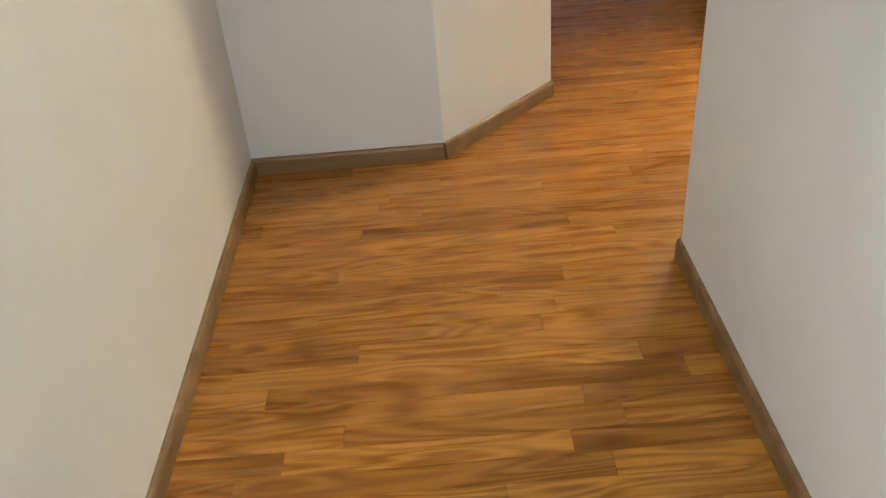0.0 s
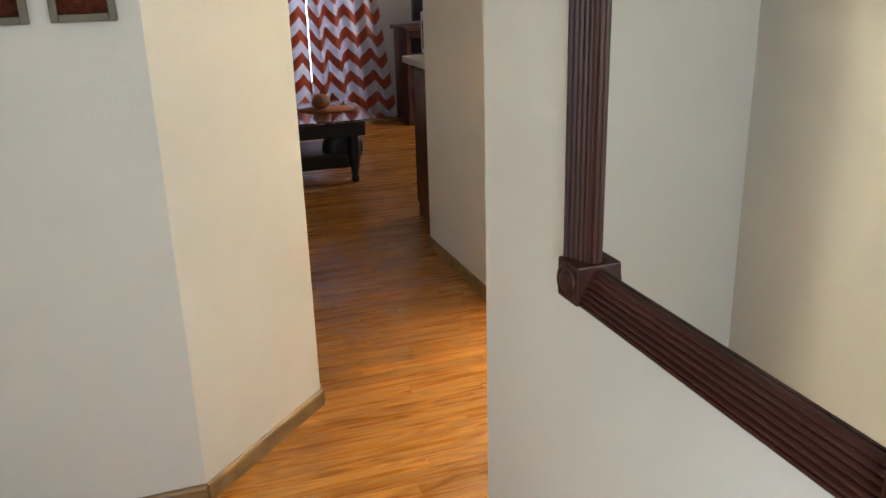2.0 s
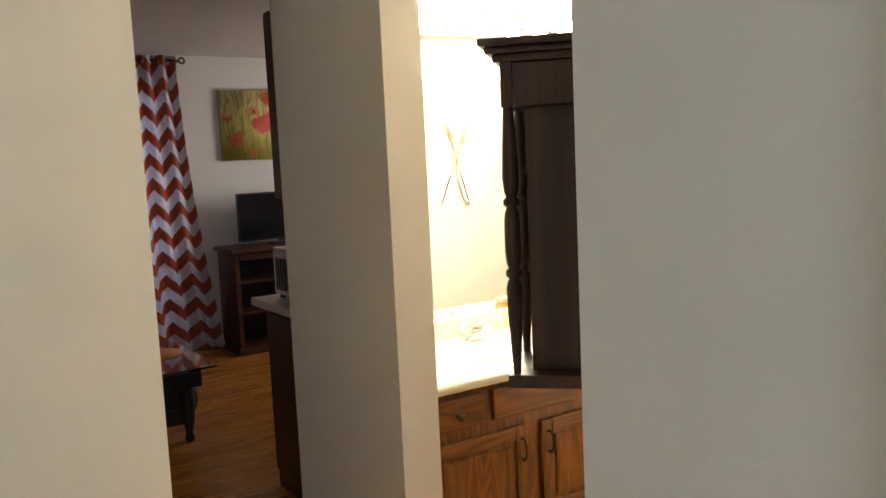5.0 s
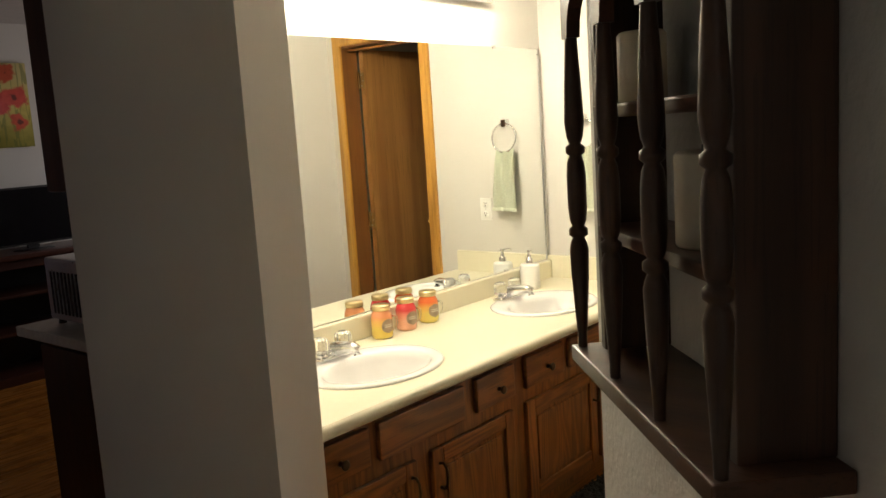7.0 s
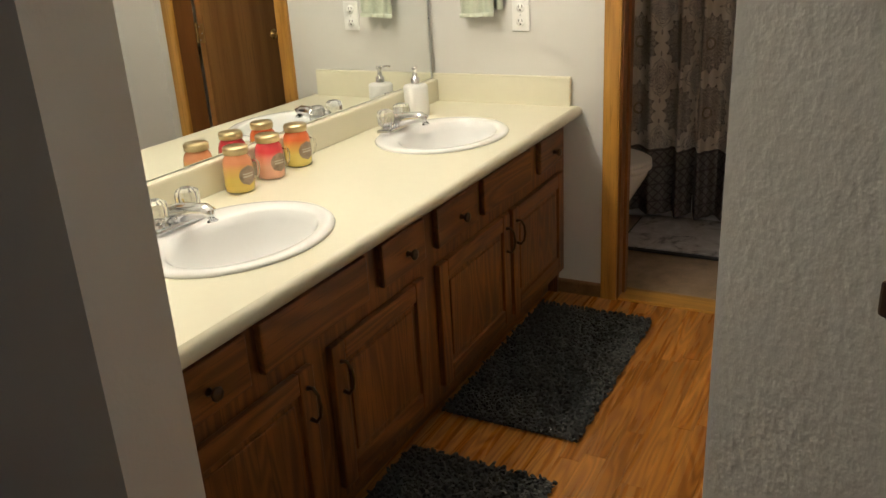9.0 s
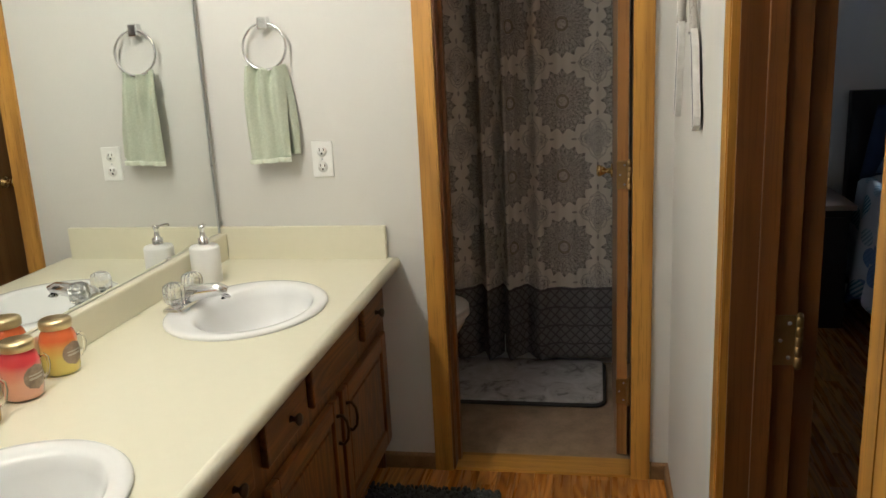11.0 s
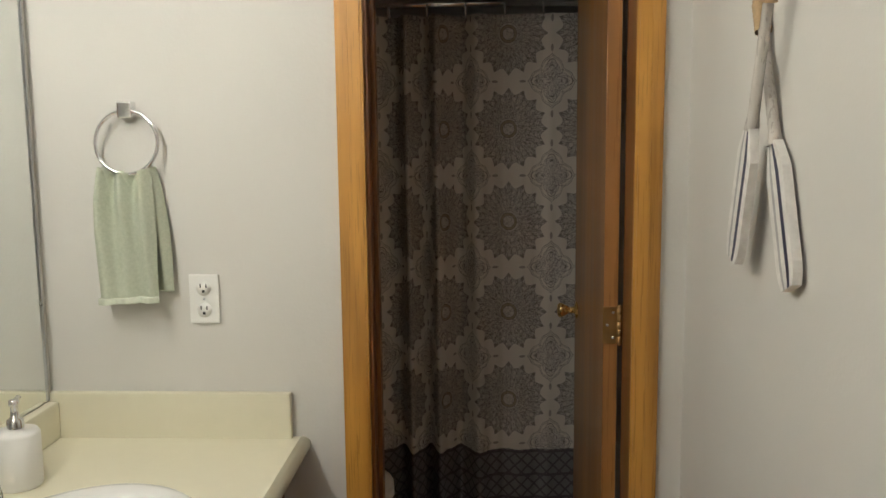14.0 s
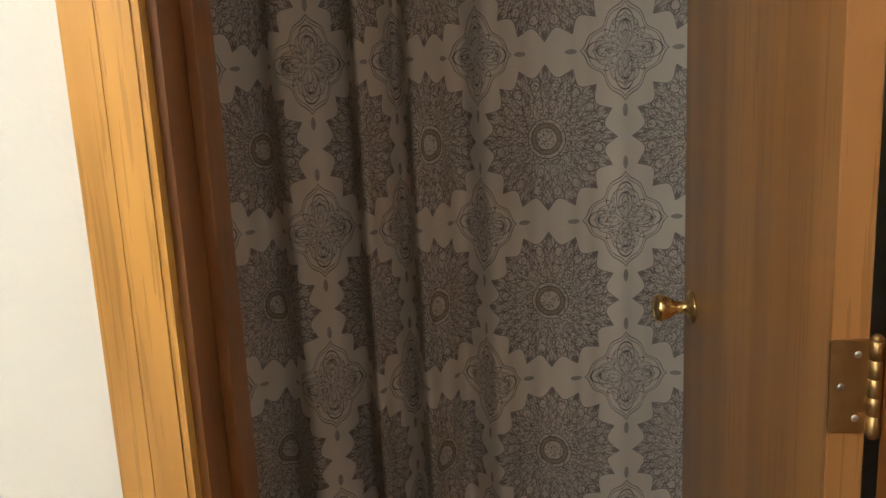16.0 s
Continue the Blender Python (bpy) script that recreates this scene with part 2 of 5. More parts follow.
def medallion_mat():
    """A printed cloth: round lace medallions with pointed ornaments between them, and a dark lattice hem; in metres of the flat cloth."""
    k = Mat("medallion_cloth", 0.85)
    u, v, _ = k.split(k.pos("UV"))
    p = k.pos("UV")
    PU, PV = 0.295, 0.309

    def centred(value, step, shift):
        return k.math("SUBTRACT", k.math("MULTIPLY", k.math("FRACT", k.math("DIVIDE", k.math("ADD", value, shift), step)), step), step / 2)

    du, dv = centred(u, PU, PU / 2), centred(v, PV, PV / 2)
    r = k.math("SQRT", k.math("ADD", k.math("MULTIPLY", du, du), k.math("MULTIPLY", dv, dv)))
    a = k.math("ARCTAN2", dv, du)
    wave = lambda n, amp: k.math("MULTIPLY", k.math("ABSOLUTE", k.math("SINE", k.math("MULTIPLY", a, n))), amp)
    rim = k.math("ADD", wave(8.0, -0.022), 0.135)
    inside = k.math("LESS_THAN", r, rim)
    near = k.math("DIVIDE", r, rim)
    # nested rows of pointed petals drawn in fine lines
    lace = 0.0
    for n, amp, rad, w in ((8.0, -0.022, 0.1345, 0.0012), (8.0, -0.040, 0.128, 0.0011), (16.0, -0.016, 0.118, 0.0010), (8.0, 0.028, 0.090, 0.0012), (8.0, 0.030, 0.078, 0.0010), (8.0, -0.036, 0.108, 0.0011), (16.0, -0.014, 0.088, 0.0010),
                           (8.0, -0.028, 0.082, 0.0011), (16.0, 0.012, 0.060, 0.0010), (8.0, -0.018, 0.064, 0.0011), (16.0, -0.010, 0.050, 0.0010), (1.0, 0.0, 0.0285, 0.0014), (1.0, 0.0, 0.0205, 0.0012), (1.0, 0.0, 0.0365, 0.0010)):
        d = k.math("ABSOLUTE", k.math("SUBTRACT", r, k.math("ADD", wave(n, amp), rad)))
        lace = k.math("MAXIMUM", lace, k.math("LESS_THAN", d, w))
    spokes = k.math("GREATER_THAN", k.math("ABSOLUTE", k.math("SINE", k.math("MULTIPLY", a, 16.0))), 0.965)
    spokes = k.math("MULTIPLY", spokes, k.math("GREATER_THAN", r, 0.04))
    seeds = k.math("LESS_THAN", k.cells(p, 240.0), 0.44)
    seeds = k.math("MULTIPLY", seeds, k.math("GREATER_THAN", k.noise(p, 70.0, 2), 0.44))
    tips = k.math("MULTIPLY", k.math("GREATER_THAN", near, 0.90), k.math("LESS_THAN", k.math("ABSOLUTE", k.math("SINE", k.math("MULTIPLY", a, 8.0))), 0.36))
    motif = k.math("MAXIMUM", k.math("MAXIMUM", lace, k.math("MULTIPLY", spokes, 0.6)), k.math("MAXIMUM", k.math("MULTIPLY", seeds, 0.75), k.math("MULTIPLY", tips, 0.8)))
    motif = k.math("MULTIPLY", inside, motif)
    hub = k.math("MULTIPLY", k.math("LESS_THAN", r, 0.0285), k.math("GREATER_THAN", r, 0.0205))
    # ogee ornament on the half steps: a curved lozenge round a leaf cross, with a bud at each point
    eu, ev = centred(u, PU, 0.0), centred(v, PV, 0.0)
    au, av = k.math("ABSOLUTE", eu), k.math("ABSOLUTE", ev)
    dia = k.math("ADD", k.math("POWER", k.math("DIVIDE", au, 0.088), 0.92), k.math("POWER", k.math("DIVIDE", av, 0.096), 0.92))
    ripple = k.math("MULTIPLY", k.math("COSINE", k.math("MULTIPLY", k.math("ARCTAN2", ev, eu), 8.0)), 0.06)
    dia = k.math("ADD", dia, ripple)
    edge = 0.0
    for at, w in ((1.0, 0.016), (0.93, 0.012), (0.76, 0.013)):
        edge = k.math("MAXIMUM", edge, k.math("LESS_THAN", k.math("ABSOLUTE", k.math("SUBTRACT", dia, at)), w))
    er = k.math("SQRT", k.math("ADD", k.math("MULTIPLY", eu, eu), k.math("MULTIPLY", ev, ev)))
    ea = k.math("ARCTAN2", ev, eu)
    cross = 0.0
    for n, size, w in ((2.0, 0.070, 0.0016), (2.0, 0.052, 0.0014), (4.0, 0.050, 0.0014), (4.0, 0.034, 0.0014)):
        curve = k.math("MULTIPLY", k.math("POWER", k.math("ABSOLUTE", k.math("COSINE", k.math("MULTIPLY", ea, n))), 1.4), size)
        cross = k.math("MAXIMUM", cross, k.math("LESS_THAN", k.math("ABSOLUTE", k.math("SUBTRACT", er, curve)), w))
    swirl = k.math("LESS_THAN", k.math("ABSOLUTE", k.math("SUBTRACT", k.noise(p, 62.0, 1, 0.4, 1.6), 0.5)), 0.032)
    swirl = k.math("MULTIPLY", k.math("LESS_THAN", dia, 0.74), swirl)
    bud_u = k.math("LESS_THAN", k.math("ADD", k.math("POWER", k.math("DIVIDE", k.math("SUBTRACT", au, 0.099), 0.011), 2.0), k.math("POWER", k.math("DIVIDE", av, 0.0045), 2.0)), 1.0)
    bud_v = k.math("LESS_THAN", k.math("ADD", k.math("POWER", k.math("DIVIDE", k.math("SUBTRACT", av, 0.107), 0.012), 2.0), k.math("POWER", k.math("DIVIDE", au, 0.0045), 2.0)), 1.0)
    orn = k.math("MAXIMUM", k.math("MULTIPLY", edge, 0.8), k.math("MAXIMUM", cross, k.math("MAXIMUM", k.math("MULTIPLY", swirl, 0.7), k.math("MULTIPLY", k.math("MAXIMUM", bud_u, bud_v), 0.7))))
    ink = k.math("MAXIMUM", motif, orn)
    soft = k.noise(p, 34, 4)
    ground = k.ramp(k.noise(p, 5, 4), (0.3, (0.69, 0.635, 0.565)), (0.7, (0.75, 0.695, 0.625)))
    ground = k.mix(k.math("MULTIPLY", inside, 0.34), ground, (0.38, 0.335, 0.31))
    ground = k.mix(k.math("MULTIPLY", k.math("LESS_THAN", dia, 0.74), 0.22), ground, (0.46, 0.44, 0.47))
    body = k.mix(k.math("MULTIPLY", ink, k.math("MULTIPLY_ADD", soft, 0.6, 0.55)), ground, (0.095, 0.080, 0.082))
    body = k.mix(k.math("MULTIPLY", hub, 0.7), body, (0.23, 0.185, 0.115))
    # lattice hem
    lat = k.math("ABSOLUTE", k.math("SUBTRACT", k.math("FRACT", k.math("MULTIPLY", k.math("ADD", u, v), 22.0)), 0.5))
    lat2 = k.math("ABSOLUTE", k.math("SUBTRACT", k.math("FRACT", k.math("MULTIPLY", k.math("SUBTRACT", u, v), 22.0)), 0.5))
    line = k.math("LESS_THAN", k.math("MINIMUM", lat, lat2), 0.1)
    hem = k.mix(line, (0.19, 0.175, 0.18), (0.09, 0.083, 0.09))
    bars = k.math("LESS_THAN", k.math("FRACT", k.math("MULTIPLY", v, 12.0)), 0.1)
    hem = k.mix(bars, hem, (0.085, 0.078, 0.083))
    is_hem = k.math("LESS_THAN", v, -0.487)
    k.set(color=k.mix(is_hem, body, hem))
    cloth_bump(k, 600, 0.25)
    return k.m


def forest_mat(name, seed, beam):
    """An autumn wood in sunlight: red leaves above, dark trunks, a pale glow low down, red ground. UV from 0 to 1."""
    k = Mat(name, 0.45)
    u, v, _ = k.split(k.pos("UV"))
    p = k.scaled(k.pos("UV"), (1.0, 3.4, 1.0), (seed, seed * 2.3, 0))
    big, mid, fine = k.noise(p, 2.6, 4, 0.6, 0.6), k.noise(p, 8, 5, 0.7, 0.4), k.noise(p, 34, 4, 0.7)
    leaf = k.math("ADD", k.math("MULTIPLY", mid, 0.45), k.math("MULTIPLY", fine, 0.55))
    leaves = k.ramp(leaf, (0.36, (0.008, 0.004, 0.005)), (0.45, (0.075, 0.014, 0.012)), (0.53, (0.21, 0.050, 0.024)), (0.60, (0.32, 0.135, 0.075)), (0.68, (0.50, 0.40, 0.36)))
    gold = k.ramp(leaf, (0.38, (0.045, 0.020, 0.006)), (0.5, (0.30, 0.155, 0.045)), (0.62, (0.60, 0.44, 0.22)))
    col = k.mix(k.ramp(k.math("ADD", v, k.math("MULTIPLY", k.math("SUBTRACT", big, 0.5), 0.5)), (0.46, (1, 1, 1)), (0.72, (0, 0, 0))), leaves, gold)
    gu, gv = k.math("SUBTRACT", u, 0.66), k.math("MULTIPLY", k.math("SUBTRACT", v, 0.40), 2.1)
    dist = k.math("SQRT", k.math("ADD", k.math("MULTIPLY", k.math("MULTIPLY", gu, gu), 0.8), k.math("MULTIPLY", gv, gv)))
    sun = k.math("ADD", dist, k.math("MULTIPLY", k.math("SUBTRACT", mid, 0.5), 0.7))
    pale = k.ramp(fine, (0.38, (0.42, 0.33, 0.20)), (0.55, (0.78, 0.72, 0.60)))
    col = k.mix(k.ramp(sun, (0.16, (1, 1, 1)), (0.40, (0, 0, 0))), col, pale)
    if beam:
        ray = k.math("SINE", k.math("MULTIPLY", k.math("ARCTAN2", k.math("SUBTRACT", v, 0.66), k.math("MULTIPLY", k.math("SUBTRACT", u, -0.25), 0.35)), 34.0))
        ray = k.math("MULTIPLY", k.ramp(ray, (0.45, (0, 0, 0)), (0.8, (1, 1, 1))), k.ramp(k.math("ABSOLUTE", k.math("SUBTRACT", v, 0.38)), (0.12, (1, 1, 1)), (0.24, (0, 0, 0))))
        col = k.mix(k.math("MULTIPLY", ray, 0.6), col, (0.74, 0.64, 0.44))
    ground = k.ramp(leaf, (0.40, (0.022, 0.008, 0.007)), (0.55, (0.16, 0.040, 0.022)), (0.66, (0.34, 0.13, 0.06)))
    col = k.mix(k.ramp(k.math("ADD", v, k.math("MULTIPLY", k.math("SUBTRACT", mid, 0.5), 0.12)), (0.12, (1, 1, 1)), (0.18, (0, 0, 0))), col, ground)
    for i, (at, w, tall) in enumerate(((0.10, 0.095, 0.95), (0.30, 0.030, 0.5), (0.44, 0.014, 0.42), (0.84, 0.040, 0.36), (0.95, 0.03, 0.8))):
        sway = k.math("MULTIPLY_ADD", k.noise(k.scaled(k.pos("UV"), (0.1, 2.0, 1), (seed + i * 7, 0, 0)), 2.0, 3), 0.16, at - 0.08)
        edge = k.math("MULTIPLY", k.math("SUBTRACT", fine, 0.5), 0.05)
        d = k.math("ADD", k.math("ABSOLUTE", k.math("SUBTRACT", u, sway)), edge)
        trunk = k.math("MULTIPLY", k.ramp(d, (w * 0.7, (1, 1, 1)), (w + 0.012, (0, 0, 0))), k.ramp(v, (tall - 0.15, (1, 1, 1)), (tall, (0, 0, 0))))
        trunk = k.math("MULTIPLY", trunk, k.ramp(v, (0.07, (0, 0, 0)), (0.11, (1, 1, 1))))
        col = k.mix(k.math("MULTIPLY", trunk, 0.93), col, (0.012, 0.008, 0.009))
    k.set(color=col)
    return k.m


def poppy_mat():
    k = Mat("poppy_painting", 0.6)
    u, v, _ = k.split(k.pos("UV"))
    p = k.pos("UV")
    n = k.noise(p, 6, 5, 0.6, 0.5)
    base = k.ramp(k.math("ADD", v, k.math("MULTIPLY", k.math("SUBTRACT", n, 0.5), 0.6)), (0.1, (0.30, 0.27, 0.05)), (0.45, (0.52, 0.43, 0.10)), (0.9, (0.62, 0.53, 0.24)))
    stems = k.math("LESS_THAN", k.math("ABSOLUTE", k.math("SUBTRACT", k.noise(k.scaled(p, (9, 1.2, 1)), 1.0, 2), 0.5)), 0.02)
    col = k.mix(k.math("MULTIPLY", stems, 0.6), base, (0.14, 0.17, 0.04))
    wob = k.math("MULTIPLY", k.math("SUBTRACT", k.noise(p, 9, 4), 0.5), 0.26)
    for x, y, r, c in ((0.20, 0.30, 0.13, (0.50, 0.11, 0.03)), (0.62, 0.53, 0.17, (0.46, 0.035, 0.025)), (0.83, 0.60, 0.16, (0.52, 0.06, 0.04)), (0.10, 0.60, 0.07, (0.48, 0.10, 0.03)),
                       (0.85, 0.30, 0.12, (0.50, 0.07, 0.03)), (0.74, 0.88, 0.13, (0.50, 0.08, 0.03)), (0.45, 0.10, 0.07, (0.52, 0.16, 0.04)), (0.50, 0.68, 0.09, (0.55, 0.20, 0.07))):
        du, dv = k.math("SUBTRACT", u, x), k.math("SUBTRACT", v, y)
        d = k.math("ADD", k.math("SQRT", k.math("ADD", k.math("MULTIPLY", du, du), k.math("MULTIPLY", k.math("MULTIPLY", dv, dv), 1.5))), wob)
        tone = k.mix(k.noise(p, 16, 3), tuple(v * 0.8 for v in c), tuple(min(1, v * 1.35 + 0.02) for v in c))
        col = k.mix(k.ramp(d, (r * 0.8, (1, 1, 1)), (r * 1.06, (0, 0, 0))), col, tone)
        col = k.mix(k.ramp(d, (r * 0.06, (0.8, 0.8, 0.8)), (r * 0.2, (0, 0, 0))), col, (0.05, 0.02, 0.02))
    k.set(color=col)
    cloth_bump(k, 300, 0.3)
    return k.m


def comforter_mat(name, base, size):
    """Pale cloth strewn with blue and teal ovals, some of them striped."""
    k = Mat(name, 0.9)
    p = k.pos()
    col = k.ramp(k.noise(p, 3.2, 3), (0.35, tuple(c * 0.8 for c in base)), (0.65, base))
    stripe = k.math("GREATER_THAN", k.math("FRACT", k.math("MULTIPLY", k.math("ADD", k.split(p)[0], k.split(p)[2]), 38.0)), 0.5)
    for i, (tone, other, big) in enumerate((((0.24, 0.34, 0.40), (0.48, 0.55, 0.58), 0.40), ((0.045, 0.075, 0.20), (0.06, 0.10, 0.24), 0.46), ((0.12, 0.20, 0.36), (0.16, 0.25, 0.42), 0.36), ((0.07, 0.20, 0.27), (0.40, 0.48, 0.52), 0.30))):
        cell = k.t.nodes.new("ShaderNodeTexVoronoi")
        k.put(cell.inputs["Vector"], k.scaled(p, (3.6 * size, 5.4 * size, 4.6 * size), (1.7 * i, 2.9 * i, 0.6 * i)))
        cell.inputs["Scale"].default_value = 1.0
        pick = k.split(cell.outputs["Color"])[0]
        oval = k.math("MULTIPLY", k.math("LESS_THAN", cell.outputs["Distance"], big), k.math("GREATER_THAN", pick, 0.52))
        col = k.mix(oval, col, k.mix(stripe, tone, other))
    k.set(color=col)
    cloth_bump(k, 60, 0.6)
    return k.m


def seascape_mat():
    k = Mat("dim_seascape", 0.6)
    _, v, _ = k.split(k.pos("UV"))
    n = k.noise(k.scaled(k.pos("UV"), (1.5, 5, 1)), 3, 5)
    f = k.math("ADD", v, k.math("MULTIPLY", k.math("SUBTRACT", n, 0.5), 0.35))
    k.set(color=k.ramp(f, (0.05, (0.20, 0.18, 0.17)), (0.22, (0.03, 0.035, 0.05)), (0.34, (0.06, 0.07, 0.10)), (0.42, (0.24, 0.20, 0.17)), (0.6, (0.30, 0.31, 0.35)), (0.8, (0.20, 0.22, 0.27))))
    return k.m


TOWEL, RUG, PLUSH, CHEVRON, MEDALLION = towel_mat(), rug_mat(), mat_mat(), chevron_mat(), medallion_mat()
POPPY, QUILT, SEA = poppy_mat(), comforter_mat("blue_oval_comforter", (0.60, 0.62, 0.64), 1.45), seascape_mat()
PILLOWCASE = comforter_mat("blue_oval_pillowcase", (0.60, 0.66, 0.68), 1.7)


# ---- mesh helpers ----
def box(bm, x0, y0, z0, x1, y1, z1, bevel=0.0, m=None):
    g = bmesh.ops.create_cube(bm, size=1.0)["verts"]
    bmesh.ops.scale(bm, verts=g, vec=(x1 - x0, y1 - y0, z1 - z0))
    bmesh.ops.translate(bm, verts=g, vec=((x0 + x1) / 2, (y0 + y1) / 2, (z0 + z1) / 2))
    if bevel:
        edges = list({e for v in g for e in v.link_edges})
        g = bmesh.ops.bevel(bm, geom=edges, offset=bevel, segments=2, affect="EDGES", profile=0.6)["verts"]
    if m is not None:
        bmesh.ops.transform(bm, matrix=m, verts=g)
    return bm


def boxes(*sizes, bevel=0.0, m=None):
    bm = bmesh.new()
    for s in sizes:
        box(bm, *s, bevel=bevel, m=m)
    return bm


def prism(pts, z0, z1, bm=None):
    bm = bm or bmesh.new()
    lo = [bm.verts.new((x, y, z0)) for x, y in pts]
    hi = [bm.verts.new((x, y, z1)) for x, y in pts]
    n = len(pts)
    fs = [bm.faces.new(lo), bm.faces.new(hi)] + [bm.faces.new((lo[i], lo[(i + 1) % n], hi[(i + 1) % n], hi[i])) for i in range(n)]
    bmesh.ops.recalc_face_normals(bm, faces=fs)
    return bm


def lathe(profile, at=(0, 0, 0), n=24, m=None, sx=1.0, sy=1.0, bm=None):
    """A turned shape from (radius, height) pairs, bottom to top."""
    bm = bm or bmesh.new()
    made, rings = [], []
    for r, z in profile:
        if r < 1e-5:
            rings.append([bm.verts.new((0, 0, z))])
        else:
            rings.append([bm.verts.new((r * sx * math.cos(2 * math.pi * i / n), r * sy * math.sin(2 * math.pi * i / n), z)) for i in range(n)])
        made += rings[-1]
    for a, b in zip(rings, rings[1:]):
        for i in range(n):
            q = [a[i % len(a)], a[(i + 1) % len(a)], b[(i + 1) % len(b)], b[i % len(b)]]
            q = list(dict.fromkeys(q))
            if len(q) > 2:
                bm.faces.new(q).smooth = True
    if m is not None:
        bmesh.ops.transform(bm, matrix=m, verts=made)
    bmesh.ops.translate(bm, verts=made, vec=at)
    return bm


def tube(points, r, n=10, closed=False, bm=None, taper=None):
    """A round bar along points."""
    bm = bm or bmesh.new()
    pts = [Vector(p) for p in points]
    rings, up = [], Vector((0.123, 0.317, 0.94)).normalized()
    for i, p in enumerate(pts):
        a, b = (pts[i - 1], pts[(i + 1) % len(pts)]) if closed else (pts[max(i - 1, 0)], pts[min(i + 1, len(pts) - 1)])
        d = (b - a).normalized()
        u = d.cross(up).normalized()
        w = d.cross(u)
        rad = r if taper is None else taper[i]
        rings.append([bm.verts.new(p + rad * (math.cos(2 * math.pi * j / n) * u + math.sin(2 * math.pi * j / n) * w)) for j in range(n)])
    pairs = list(zip(rings, rings[1:])) + ([(rings[-1], rings[0])] if closed else [])
    for a, b in pairs:
        for j in range(n):
            bm.faces.new((a[j], a[(j + 1) % n], b[(j + 1) % n], b[j])).smooth = True
    if not closed:
        bm.faces.new(rings[0][::-1])
        bm.faces.new(rings[-1])
    return bm


def sheet(nu, nv, f, uv=None, bm=None):
    """A grid of points f(u, v), u and v from 0 to 1, smooth; uv gives the cloth's own coordinates."""
    bm = bm or bmesh.new()
    lay = bm.loops.layers.uv.verify()
    g = [[bm.verts.new(f(i / nu, j / nv)) for j in range(nv + 1)] for i in range(nu + 1)]
    for i in range(nu):
        for j in range(nv):
            ids = ((i, j), (i + 1, j), (i + 1, j + 1), (i, j + 1))
            face = bm.faces.new([g[a][b] for a, b in ids])
            face.smooth = True
            for loop, (a, b) in zip(face.loops, ids):
                loop[lay].uv = uv(a / nu, b / nv) if uv else (a / nu, b / nv)
    return bm


def as_mesh(name, bm, material):
    me = bpy.data.meshes.new(name)
    bmesh.ops.recalc_face_normals(bm, faces=bm.faces)
    bm.to_mesh(me)
    bm.free()
    me.materials.append(material)
    return me


def thing(name, at, label, category, group=""):
    ob = new(name)
    ob.matrix_basis = Matrix.Translation(at)
    ob.empty_display_size = 0.05
    return tagged(ob, label, category, group)


def part(name, bm, material, parent, label="", thick=0.0):
    ob = new(name, as_mesh(name, bm, material))
    ob.parent = parent
    ob.matrix_parent_inverse = parent.matrix_basis.inverted() if parent.parent is None else Matrix()
    if thick:
        s = ob.modifiers.new("thickness", "SOLIDIFY")
        s.thickness = thick
    return tagged(ob, label)


def single(name, bm, material, label, category, group="", thick=0.0):
    ob = new(name, as_mesh(name, bm, material))
    if thick:
        ob.modifiers.new("thickness", "SOLIDIFY").thickness = thick
    return tagged(ob, label, category, group)


def setting(name, bm, material, label="", parent=None):
    ob = new(name, as_mesh(name, bm, material))
    if parent:
        ob.parent = parent
        return ob
    return tagged(ob, label, name.rsplit("_", 1)[0] if name[-1].isdigit() else name.split("_")[0], kind="structure")


def cut(ob, *cutters):
    """Takes the cutters' shapes out of ob's mesh."""
    for bm in cutters:
        c = new("cutter", as_mesh("cutter", bm, WALL))
        mod = ob.modifiers.new("cut", "BOOLEAN")
        mod.object, mod.solver = c, "EXACT"
        me = bpy.data.meshes.new_from_object(ob.evaluated_get(bpy.context.evaluated_depsgraph_get()))
        ob.modifiers.clear()
        ob.data = me
        bpy.data.objects.remove(c)
    return ob


# ---- the large structure ----
H = 2.44
setting("floor_1", boxes((-3.1, -2.72, -0.12, 5.1, 7.47, -0.006)), JOINT, "dark underlay that shows in the joints between floor strips")
setting("ceiling_1", boxes((-1.29, -2.72, H, 5.1, 3.5, H + 0.1)), CEIL, "white textured ceiling over hall and vanity")
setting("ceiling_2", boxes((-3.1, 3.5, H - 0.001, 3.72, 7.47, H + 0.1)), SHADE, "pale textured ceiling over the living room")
# the opening in the west wall is added for the entry lamp
setting("wall_west", boxes((-1.29, -2.72, 0, -1.161, -2.30, H), (-1.29, -2.30, 0, -1.161, -1.30, 0.9), (-1.29, -2.30, 2.0, -1.161, -1.30, H), (-1.29, -1.30, 0, -1.161, 1.875, H)), WALL, "white painted hall wall with an unseen window opening added for light by the entry")
setting("wall_picture", prism([(-1.161, 1.757), (-0.548, 1.757), (-0.597, 1.875), (-1.161, 1.875)], 0, H), WALL, "white painted wall that carries narrow forest pictures")
setting("wall_corner", prism([(-0.548, 1.757), (-0.145, 2.171), (-0.145, 3.5), (-0.263, 3.5), (-0.263, 2.22), (-0.597, 1.875)], 0, H), WALL, "white painted wall set at forty-five degrees")
setting("wall_mirror", prism([(0.028, -2.6), (0.148, -2.6), (0.148, 1.065), (0.028, 1.115)], 0, H), WALL, "white painted hall wall with a framed mirror")
